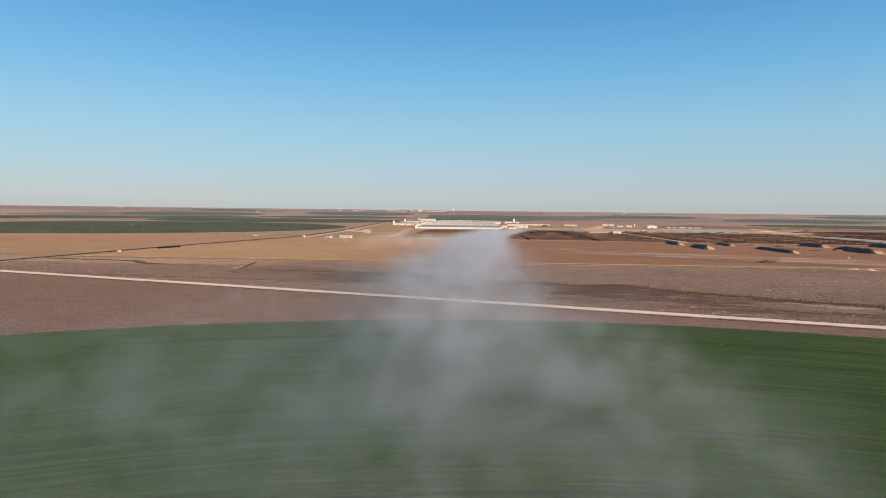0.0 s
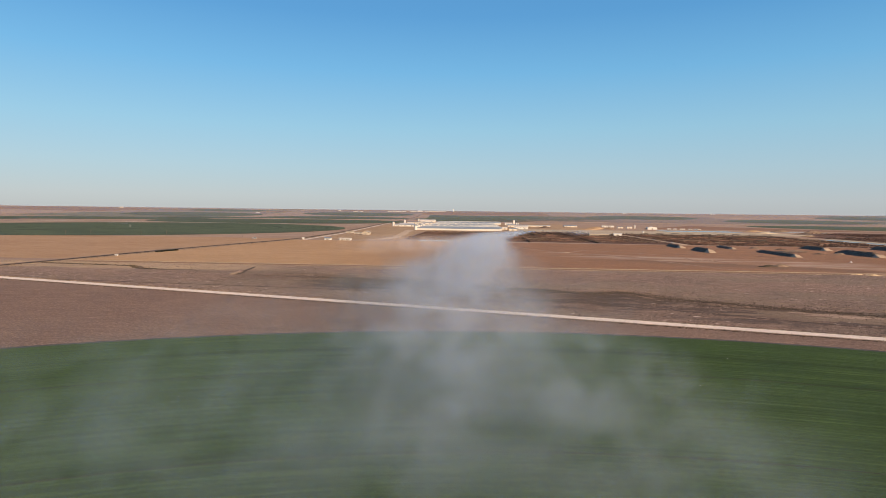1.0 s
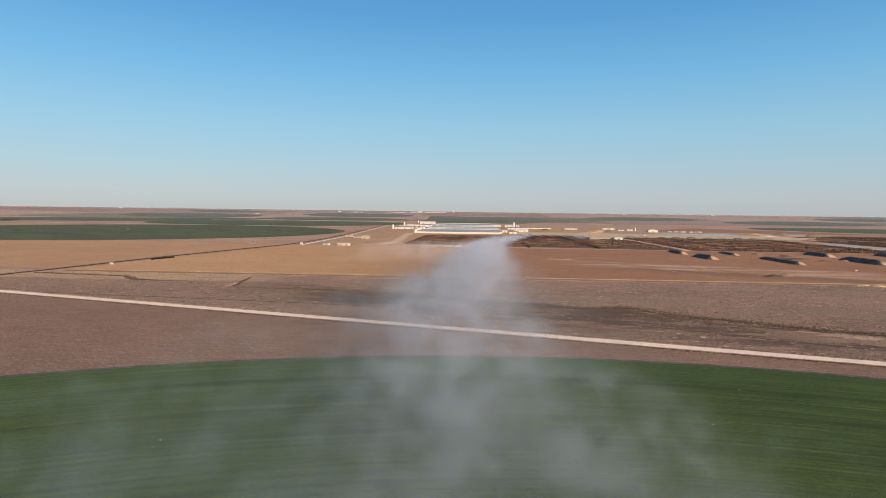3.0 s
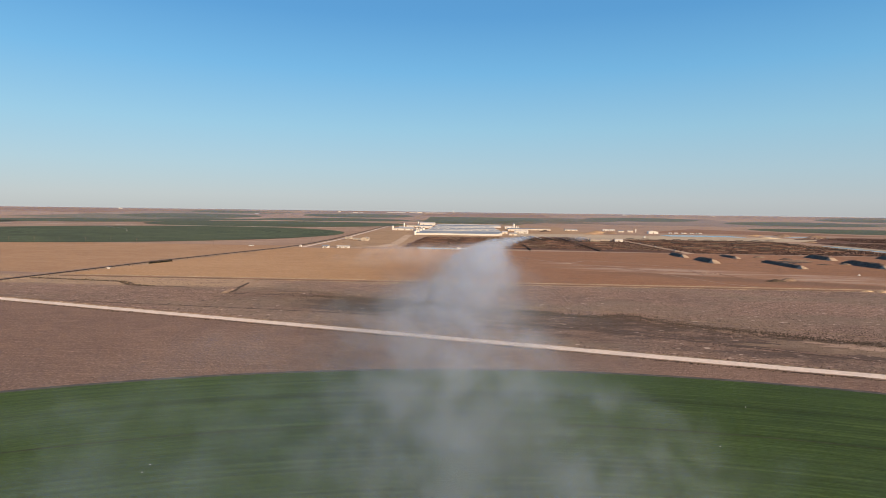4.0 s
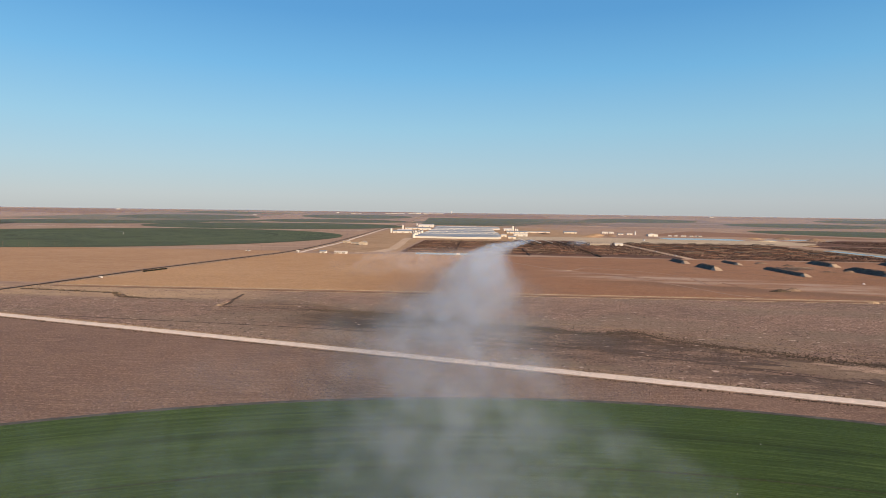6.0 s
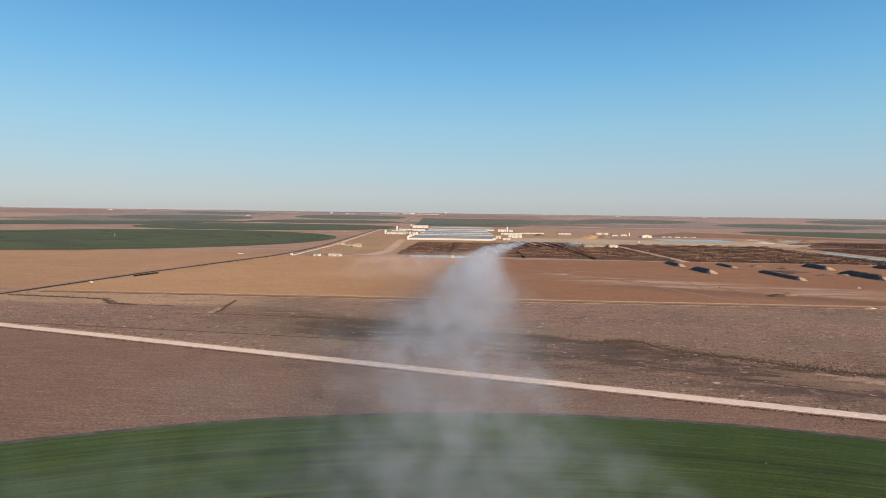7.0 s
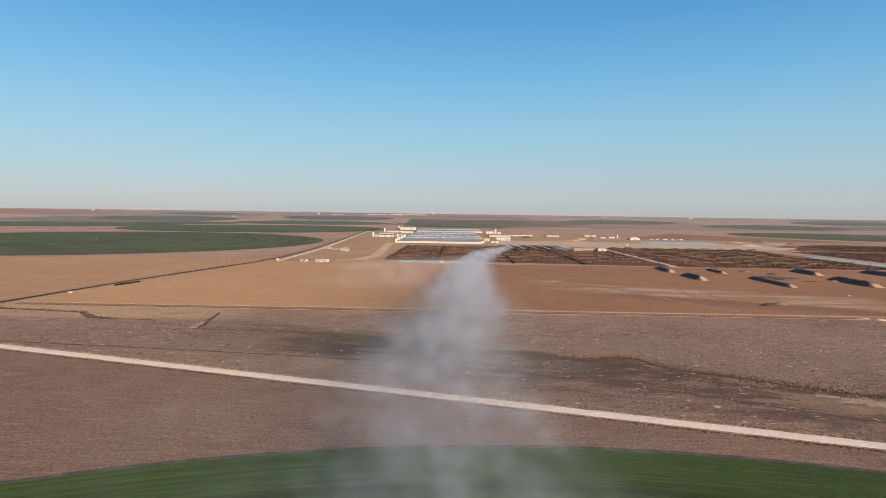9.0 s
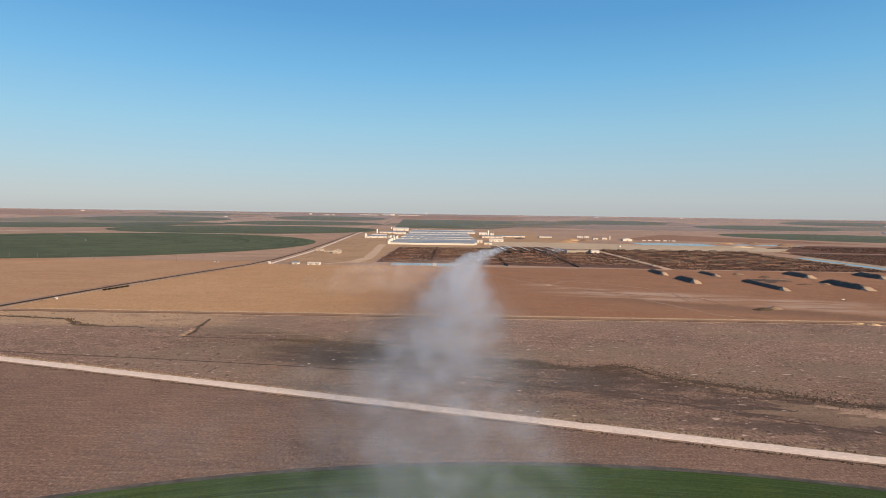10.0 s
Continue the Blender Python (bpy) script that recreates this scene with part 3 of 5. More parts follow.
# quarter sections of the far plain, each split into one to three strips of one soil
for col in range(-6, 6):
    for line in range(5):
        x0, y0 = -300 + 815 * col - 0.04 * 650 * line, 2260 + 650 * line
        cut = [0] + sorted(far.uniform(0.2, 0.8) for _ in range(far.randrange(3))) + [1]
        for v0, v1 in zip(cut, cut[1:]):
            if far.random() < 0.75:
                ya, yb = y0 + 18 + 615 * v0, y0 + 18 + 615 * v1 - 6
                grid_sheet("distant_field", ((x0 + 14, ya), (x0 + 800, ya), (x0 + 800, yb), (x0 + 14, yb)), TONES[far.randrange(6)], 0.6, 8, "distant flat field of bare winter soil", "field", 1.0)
grid_sheet("green_field", ((-205, 2165), (150, 2150), (330, 2700), (-235, 2700)), CROP_DARK, 0.75, 10, "wide dark green field behind the dairy", "field", 0.8)
grid_sheet("green_field", ((-240, 2720), (420, 2720), (560, 3480), (-275, 3480)), CROP_DARK, 0.75, 10, "wide dark green field behind the dairy", "field", 0.8)
for k in range(26):
    y, w = 2190 + 50 * k * 1.0 + far.uniform(-15, 15), far.uniform(120, 420)
    x = 190 + (y - 2190) * 0.3 + far.uniform(-260, -20)
    strip("fallow_strip", [(x, y), (x + w, y + 4)], far.uniform(8, 22), PALE_SOIL if k % 2 else HAZY_FALLOW, 1.0, 0.0, 40, 2.0, "pale fallow strip at the edge of the green field", "field", k)


# ---- water ----
def basin(x0, x1, y0, y1, skew, label):
    bm = bmesh.new()
    c = [(x0, y0), (x1, y0 - skew), (x1, y1), (x0, y1)]
    bm.faces.new([bm.verts.new((x, y, 0.24)) for x, y in c])
    tagged(mesh_object("water", bm, WATER), label, "pond", kind="structure")
    bm = bmesh.new()
    for (ax, ay), (bx, by) in zip(c, c[1:] + c[:1]):
        d = Vector((bx - ax, by - ay)).normalized()
        o = Vector((d.y, -d.x))
        v = [bm.verts.new(p) for p in ((ax, ay, 0.2), (bx, by, 0.2), (bx + o.x * 1.5, by + o.y * 1.5, 0.45), (ax + o.x * 1.5, ay + o.y * 1.5, 0.45), (bx + o.x * 4, by + o.y * 4, 0.0), (ax + o.x * 4, ay + o.y * 4, 0.0))]
        bm.faces.new((v[0], v[1], v[2], v[3]))
        bm.faces.new((v[3], v[2], v[4], v[5]))
    tagged(mesh_object("bank", bm, YARD), "low earth bank round a pond", "bank", kind="structure")


basin(-68, 8, 672, 697, 9, "shallow blue runoff pond below the cattle pens")
basin(482, 500, 700, 878, 0, "long narrow lagoon reflecting the pale sky")
basin(372, 520, 1175, 1270, 5, "broad pale wastewater lagoon behind the feed yard")
basin(560, 700, 1215, 1260, 5, "pale wastewater lagoon far off")
strip("berm", [(512, 690), (512, 885)], 18.0, SILAGE_YARD, 0.25, 0.9, 12, 0.8, "pale dirt berm along the lagoon", "berm")


# ---- scattered grass, clods and brush ----
def scatter(name, places, material, label, category, low, high, flat=0.6, seed=0):
    """Many small pointed tufts or clods in one mesh: places is an array of x, y; low and high bound their width."""
    rng = np.random.default_rng(seed)
    n = len(places)
    a = rng.uniform(0, 2 * np.pi, n)
    r = rng.uniform(low, high, n)
    verts = np.zeros((n, 6, 3))
    for k in range(5):
        rr = r * rng.uniform(0.6, 1.2, n)
        verts[:, k, 0] = places[:, 0] + rr * np.cos(a + k * 1.2566)
        verts[:, k, 1] = places[:, 1] + rr * np.sin(a + k * 1.2566)
        verts[:, k, 2] = 0.02
    verts[:, 5, 0] = places[:, 0] + r * rng.uniform(-0.3, 0.3, n)
    verts[:, 5, 1] = places[:, 1] + r * rng.uniform(-0.3, 0.3, n)
    verts[:, 5, 2] = 0.12 + r * flat * rng.uniform(0.6, 1.3, n)
    base = (np.arange(n) * 6)[:, None, None]
    faces = (base + np.array([[k, (k + 1) % 5, 5] for k in range(5)])[None]).reshape(-1, 3)
    me = bpy.data.meshes.new(name)
    me.from_pydata(verts.reshape(-1, 3).tolist(), [], faces.tolist())
    me.materials.append(material)
    return tagged(new(name, me), label, category, kind="stuff")


rng = np.random.default_rng(7)


def in_box(n, x0, x1, y0, y1):
    return np.c_[rng.uniform(x0, x1, n), rng.uniform(y0, y1, n)]


def along(points, n, spread):
    out = []
    seg = list(zip(points, points[1:]))
    length = [math.dist(a, b) for a, b in seg]
    pick = rng.choice(len(seg), n, p=np.array(length) / sum(length))
    u = rng.uniform(0, 1, n)
    for k, f in zip(pick, u):
        (ax, ay), (bx, by) = seg[k]
        out.append((ax + (bx - ax) * f, ay + (by - ay) * f))
    return np.array(out) + rng.normal(0, 1, (n, 2)) * np.array(spread)


p = in_box(80000, -330, 330, 60, 356)
above = p[p[:, 1] > road_y(p[:, 0]) + 5]
thick = np.array([noise.noise((x * 0.02, y * 0.045, 3.3)) for x, y in above])
scatter("rangeland_tufts", above[thick > -0.25][:32000], TUFT, "low dry grass tufts of the rangeland", "grass", 0.1, 0.28, 0.4, 1)
below = p[(p[:, 1] < road_y(p[:, 0]) - 6) & (np.hypot(p[:, 0] - 18, p[:, 1] + 98) > 267)]
scatter("stubble_clods", below[:14000], CLOD, "small clods and stubble on the brown field", "stubble", 0.08, 0.22, 0.4, 2)
DRAW = [(-77, 293), (-46, 284), (-12, 273), (5, 265), (18, 262), (32, 255.5), (46, 251), (57, 256.5), (65, 255), (69, 246), (77, 239), (86, 234.5), (100, 226), (127, 211), (160, 196), (220, 172)]
strip("draw_bed", DRAW, 1.5, DARK_BRUSH, 0.13, 0.0, 1.2, 1.2, "dark brushy bed of a shallow draw", "gully", 21)
strip("cattle_path", [(-106, 301.5), (-71, 304), (-47, 292), (-12, 281), (11.5, 275.3), (42.4, 269.2), (70.7, 260.4), (91, 245.3), (120, 231), (200, 193)], 0.6, DRY_GRASS, 0.15, 0.02, 2, 0.5, "thin tan worn path beside the draw", "path", 23)
blob("bare_patch", 112, 203, 24, 8, -0.3, PALE_GRASS, 0.115, "pale bare patch in the rangeland", "bare patch", 31, 0.7)
blob("bare_patch", 122, 206, 15, 4, -0.3, PALE_SOIL, 0.125, "palest sandy middle of a bare patch", "bare patch", 32, 0.9)
scatter("brush", along(DRAW, 7000, (4, 2.4)), BRUSH, "dark low brush along a shallow draw", "brush", 0.1, 0.36, 0.6, 3)
scatter("pale_tufts", above[thick < 0.3][-3000:], PALE_GRASS, "pale bunches of dry grass on the rangeland", "grass", 0.1, 0.3, 0.7, 13)
scatter("brush", along([(-110, 296), (-60, 288), (0, 262), (60, 236), (130, 205)], 8000, (30, 10)), DARK_BRUSH, "scattered dark brush on the rangeland", "brush", 0.1, 0.3, 0.8, 4)
scatter("roadside_weeds", along([(-330, road_y(-330) + 3.8), (330, road_y(330) + 3.8)], 2600, (0.3, 0.7)), TUFT, "tan weeds along the gravel road", "weeds", 0.15, 0.5, 0.9, 5)
scatter("roadside_weeds", along([(-330, road_y(-330) - 3.6), (330, road_y(330) - 3.6)], 2200, (0.3, 0.6)), BRUSH, "dark weeds in the ditch of the gravel road", "weeds", 0.15, 0.4, 0.7, 6)
scatter("roadside_weeds", along([(-330, road_y(-330) + 3.1), (330, road_y(330) + 3.1)], 1500, (0.3, 0.45)), PALE_TUFT, "pale dry weeds along the gravel road", "weeds", 0.15, 0.45, 0.9, 14)
scatter("verge_weeds", along([(-250, 363), (400, 362)], 2600, (0.3, 0.7)), PALE_TUFT, "pale dry weeds on the farm track's verge", "weeds", 0.15, 0.45, 0.9, 7)
scatter("verge_weeds", along([(x + 6, y) for x, y in HIGHWAY[:9]], 1500, (0.8, 2)), TUFT, "dry weeds beside the highway", "weeds", 0.2, 0.6, 0.8, 8)
scatter("creek_weeds", along([(-262, 342), (-239, 339), (-199, 333), (-189, 321), (-172, 316)], 700, (0.6, 0.9)), BRUSH, "dark weeds lining the dry creek", "weeds", 0.2, 0.5, 0.8, 9)
ang = rng.uniform(0.15, math.pi - 0.15, 52000)
row = 264 - np.round(rng.uniform(0, 1, 52000) ** 1.2 * 120 / 0.55) * 0.55
q = np.c_[18 + row * np.cos(ang), -98 + row * np.sin(ang)]
q = q[(q[:, 1] > 36) & (np.abs(q[:, 0]) < 190)]
scatter("crop_rows", q + rng.normal(0, 0.07, q.shape), LEAF, "young green cereal plants in curved rows", "crop", 0.08, 0.18, 0.7, 10)
scatter("pen_clods", np.vstack([in_box(5200, -84, 224, 712, 998), in_box(6000, 238, 474, 670, 998), in_box(3600, 526, 860, 700, 960), in_box(3000, 640, 930, 1010, 1180)]), PEN_CLOD, "dark churned clods on the pen ground", "clods", 0.6, 1.7, 0.8, 11)
# pale clumps added in place of the light specks of cattle
scatter("pen_specks", np.vstack([in_box(3200, -84, 224, 712, 998), in_box(2800, 238, 474, 670, 998), in_box(1800, 526, 860, 700, 960), in_box(1500, 640, 930, 1010, 1180)]), PALE_TUFT, "pale clumps standing in for the cattle in the pens", "straw", 0.25, 0.6, 0.8, 12)


# ---- eroded bank and dirt heaps ----
def mound(name, x, y, rx, ry, h, turn, material, label, category, seed, cut=0.0):
    """A heap of earth; cut makes one side steep and hollow."""
    bm, n, m = bmesh.new(), 40, 10
    rings = []
    for j in range(m + 1):
        t = j / m
        ring = []
        for i in range(n):
            a = 2 * math.pi * i / n
            k = 1 + 0.3 * noise.fractal((math.cos(a) * 1.6, math.sin(a) * 1.6, seed * 3.7), 0.7, 2.0, 4)
            k = k * (1 - t) + t + 0.12 * noise.noise((math.cos(a) * 2 + t * 3, math.sin(a) * 2, seed * 1.7))
            px, py = math.cos(a) * rx * k * (1 - t), math.sin(a) * ry * k * (1 - t)
            z = h * (t ** 0.8) * (1 + 0.3 * noise.noise((px * 0.4, py * 0.4, seed))) - (0.1 if j == 0 else 0)
            px -= cut * rx * t * 0.6
            ring.append(bm.verts.new((px * math.cos(turn) - py * math.sin(turn), px * math.sin(turn) + py * math.cos(turn), z)))
        rings.append(ring)
    for a, b in zip(rings, rings[1:]):
        for i in range(n):
            j = (i + 1) % n
            bm.faces.new((a[i], a[j], b[j], b[i])).smooth = True
    ob = mesh_object(name, bm, material)
    ob.location = (x, y, 0.05)
    return tagged(ob, label, category)


# flat dark strip that paints the shade of the eroded cut
strip("gully_shade", [(-122.5, 298), (-122.8, 306.7), (-125.7, 318), (-127, 327), (-128.6, 338)], 1.7, DARK_BRUSH, 0.19, 0.02, 1.2, 0.9, "dark strip painting the shade of an eroded gully in the rangeland", "gully", 15)
mound("eroded_bank", -126.2, 308, 1.7, 9, 1.1, 0.1, PASTURE, "eroded earth bank with a dark shaded face", "bank", 1, 0.7)
mound("eroded_bank", -125.8, 300, 2.0, 3.6, 0.9, 0.3, PALE_GRASS, "low grassy knoll at the end of the eroded bank", "bank", 2)
mound("eroded_bank", -187.5, 322, 1.4, 4.0, 1.3, 0.5, DARK_SOIL, "small eroded creek bank with a dark face", "bank", 3, 0.8)
mound("dirt_mound", 201, 405, 7, 3.5, 1.9, 0.5, MANURE, "small heap of brown dirt on the bare field", "dirt mound", 4)
# dark mound put where the heap has a hollow, painting its shade
mound("dirt_mound", 190.5, 399.5, 8, 3, 1.4, 0.2, BRUSH, "dark mound standing in for the shaded hollow beside the dirt heap", "dirt mound", 5)
mound("straw_mound", 225, 352, 4.5, 2.0, 1.2, -0.2, VERGE_GRASS, "heap of pale yellow straw beside the farm track", "straw mound", 6)
mound("straw_mound", 219, 355, 4, 1.4, 0.9, 0.1, VERGE_GRASS, "heap of pale yellow straw beside the farm track", "straw mound", 7)
mound("dirt_mound", 300, 580, 14, 6, 1.2, 0.2, MANURE, "low spread heap of dark dirt between manure ridges", "dirt mound", 8)
mound("dirt_mound", 283, 622, 6, 5, 1.9, 0.2, MANURE, "dark rounded heap of dirt between manure ridges", "dirt mound", 9)
mound("dirt_mound", 322, 546, 6, 4, 1.4, 0.2, MANURE, "dark rounded heap of dirt between manure ridges", "dirt mound", 10)
for k, (x, y, rx, ry, h, kind) in enumerate(((262, 1318, 24, 14, 5.5, YARD), (288, 1309, 14, 10, 5.0, MANURE), (237, 1246, 26, 9, 3.0, YARD), (156, 1375, 12, 9, 4.0, DARK_SOIL), (577, 1275, 22, 9, 3.5, YARD), (641, 1293, 20, 10, 5.0, MANURE), (682, 1246, 20, 9, 5.0, MANURE), (541, 1145, 26, 8, 3.0, SILAGE_YARD), (534, 989, 15, 6, 3.0, MANURE), (600, 1120, 24, 8, 3.0, DARK_SOIL))):
    mound("stockpile", x, y, rx, ry, h, 0.2 * math.sin(k), kind, "broad heap of stockpiled feed and earth in the feed yard", "stockpile", 80 + k)
blob("manure_spread", 282, 570, 20, 13, 0.2, DARK_BRUSH, 0.1, "dark thinly spread manure between the ridges", "manure patch", 33, 0.8)
mound("dirt_mound", 297, 598, 7, 4, 1.8, 0.2, DARK_SOIL, "dark heap of dirt between manure ridges", "dirt mound", 12)
mound("dirt_mound", 301, 541, 8, 3, 1.0, 0.1, DARK_SOIL, "low dark heap of dirt between manure ridges", "dirt mound", 13)
for k in range(9):
    mound("rubble_pile", 163 + 1.3 * k + 2 * math.sin(k * 2.7), 450 - 1.2 * k + 5 * math.sin(k * 1.9), 0.9 + 0.4 * (k % 3), 0.8, 0.5, k, PALE_SOIL, "small pale pile of rubble on the bare field", "rubble", 90 + k)
mound("white_stone", 274, 451, 1.2, 0.9, 0.8, 0, WHITE, "white block lying on the bare field", "stone", 64)
mound("dirt_mound", 75, 510, 5, 4, 0.8, 0.6, PALE_SOIL, "low pale heap of rubble on the bare field", "dirt mound", 11)


for k, (x, y) in enumerate(((-52.0, 100.0), (-52.3, 102.8), (58.3, 141.7), (43.8, 118.9))):
    mound("white_stone", x, y, 0.13, 0.12, 0.24, k, WHITE, "small white stone lying in the green crop", "stone", 60 + k)


# ---- manure ridges ----
def ridge_material():
    """Dark manure with the sunlit look of its south end painted in as a pale tone."""
    m = soil("ridge_manure", (0.15, 0.1, 0.068), (0.2, 0.136, 0.09), (0.27, 0.19, 0.13), big=0.2, small=0.7, relief=0.3)
    n, l = m.node_tree.nodes, m.node_tree.links
    p = n["Principled BSDF"]
    col = p.inputs["Base Color"].links[0].from_socket
    co = n.new("ShaderNodeTexCoord").outputs["Object"]
    sep = n.new("ShaderNodeSeparateXYZ")
    l.new(co, sep.inputs[0])
    # mask of the pale end: sunlight put into the colour near y = 0
    dry = calc(n, l, "ADD", sep.outputs[1], calc(n, l, "MULTIPLY", noise_node(n, l, co, 0.5, 4), 8.0))
    l.new(mix_col(n, l, span(n, l, dry, 9.0, 14.0, 0.9, 0.0), col, (0.47, 0.34, 0.225)), p.inputs["Base Color"])
    return m


RIDGE = ridge_material()


def windrow(x, y0, y1, w, h, seed):
    bm, rng_, rows = bmesh.new(), random.Random(seed), []
    n, c = max(12, int((y1 - y0) / 1.6)), 14
    for j in range(n + 1):
        y = y0 + (y1 - y0) * j / n
        e = min(1.0, (y - y0) / (w * 0.9), (y1 - y) / (w * 0.9))
        rows.append([])
        for i in range(c + 1):
            u = i / c * 2 - 1
            top = h * min(e, 1.0, 1.25 * (1 - abs(u)) + 0.02) * (1 + 0.15 * noise.fractal((x + u * 1.8, y * 0.22, seed), 0.6, 2.1, 4))
            rows[-1].append(bm.verts.new((u * w / 2 * (0.5 + 0.5 * max(e, 0.0) ** 0.6) + rng_.uniform(-0.2, 0.2), y - y0 + rng_.uniform(-0.35, 0.35), max(0.0, top) + (0.05 if 0 < i < c else -0.08))))
    for a, b in zip(rows, rows[1:]):
        for i in range(c):
            bm.faces.new((a[i], a[i + 1], b[i + 1], b[i]))
    ob = mesh_object("manure_ridge", bm, RIDGE)
    ob.location = (x, y0, 0.05)
    return tagged(ob, "long dark ridge of stockpiled manure with a sunlit end", "manure ridge", "manure ridges")


for k, (x, y0, y1, w, h) in enumerate(((205, 602, 648, 9, 2.8), (208, 535, 582, 10, 3.4), (253, 597, 640, 7, 1.9), (260, 493, 564, 8, 2.4), (340, 592, 641, 11, 3.4), (332, 503, 566, 12, 3.7), (410, 591, 640, 12, 3.6))):
    windrow(x, y0, y1, w, h, k)


# ---- buildings ----
def gable(bm, hx, y0, y1, z, rise, over, along_x=True, thick=0.18):
    """A pitched roof with thickness; its ridge runs along x or y."""
    if along_x:
        pts = [((-hx - over, y0 - over, z), (hx + over, y0 - over, z)), ((-hx - over, (y0 + y1) / 2, z + rise), (hx + over, (y0 + y1) / 2, z + rise)), ((-hx - over, y1 + over, z), (hx + over, y1 + over, z))]
    else:
        pts = [((-hx - over, y1 + over, z), (-hx - over, y0 - over, z)), ((0, y1 + over, z + rise), (0, y0 - over, z + rise)), ((hx + over, y1 + over, z), (hx + over, y0 - over, z))]
    top = [[bm.verts.new((x, y, q + thick)) for x, y, q in r] for r in pts]
    low = [[bm.verts.new((x, y, q)) for x, y, q in r] for r in pts]
    for k in range(2):
        bm.faces.new((top[k][0], top[k][1], top[k + 1][1], top[k + 1][0]))
        bm.faces.new((low[k][1], low[k][0], low[k + 1][0], low[k + 1][1]))
        bm.faces.new((top[k][0], top[k + 1][0], low[k + 1][0], low[k][0]))
        bm.faces.new((top[k + 1][1], top[k][1], low[k][1], low[k + 1][1]))
    bm.faces.new((top[0][1], top[0][0], low[0][0], low[0][1]))
    bm.faces.new((top[2][0], top[2][1], low[2][1], low[2][0]))


def shed(name, label, x0, x1, y0, y1, wall, rise, wall_mat, roof_mat, along_x=True, doors=1, windows=0, category="shed", group=""):
    """A simple farm building: walls with gable ends, pitched roof, doors and windows on its south side."""
    cx, hx, d = (x0 + x1) / 2, (x1 - x0) / 2, y1 - y0
    root = empty(name, cx, y0, label, category, group)
    b = bmesh.new()
    box(b, -hx, hx, 0, d, 0, wall)
    if along_x:
        for sx in (-hx, hx):
            b.faces.new([b.verts.new(c) for c in ((sx, 0, wall), (sx, d, wall), (sx, d / 2, wall + rise))])
    else:
        for sy in (0, d):
            b.faces.new([b.verts.new(c) for c in ((-hx, sy, wall), (hx, sy, wall), (0, sy, wall + rise))])
    part("wall", b, wall_mat, root)
    b = bmesh.new()
    gable(b, hx, 0, d, wall + 0.02, rise, 0.5, along_x)
    part("roof", b, roof_mat, root)
    for k in range(doors):
        b = bmesh.new()
        at = -hx + 2 * hx * (k + 0.5) / doors
        w = min(1.3, hx / doors * 0.35)
        box(b, at - w, at + w, -0.08, -0.005, 0.0, wall * 0.68)
        door = part("door", b, DOOR, root, "weathered grey sliding door")
        b = bmesh.new()
        box(b, at + w * 0.7, at + w * 0.7 + 0.08, -0.14, -0.085, wall * 0.3, wall * 0.42)
        part("handle", b, ROOF, door)
    for k in range(windows):
        b = bmesh.new()
        at = -hx + 2 * hx * (k + 0.25) / windows
        box(b, at - 0.5, at + 0.5, -0.07, -0.005, wall * 0.45, wall * 0.8)
        pane = part("window", b, GLASS, root, "dark window pane")
        b = bmesh.new()
        box(b, at - 0.6, at + 0.6, -0.16, -0.006, wall * 0.45 - 0.1, wall * 0.45 - 0.01)
        part("sill", b, wall_mat, pane)
    return root


def silo(x, y, r, h, label="white cylindrical feed silo with a conical top", group="silos"):
    root = empty("silo", x, y, label, "silo", group)
    b = bmesh.new()
    tube(b, 0, 0, 0, h, r, r)
    part("body", b, WHITE, root)
    b = bmesh.new()
    tube(b, 0, 0, h + 0.01, h + r * 0.5, r * 1.04, 0.3)
    part("roof", b, ROOF, root)
    return root


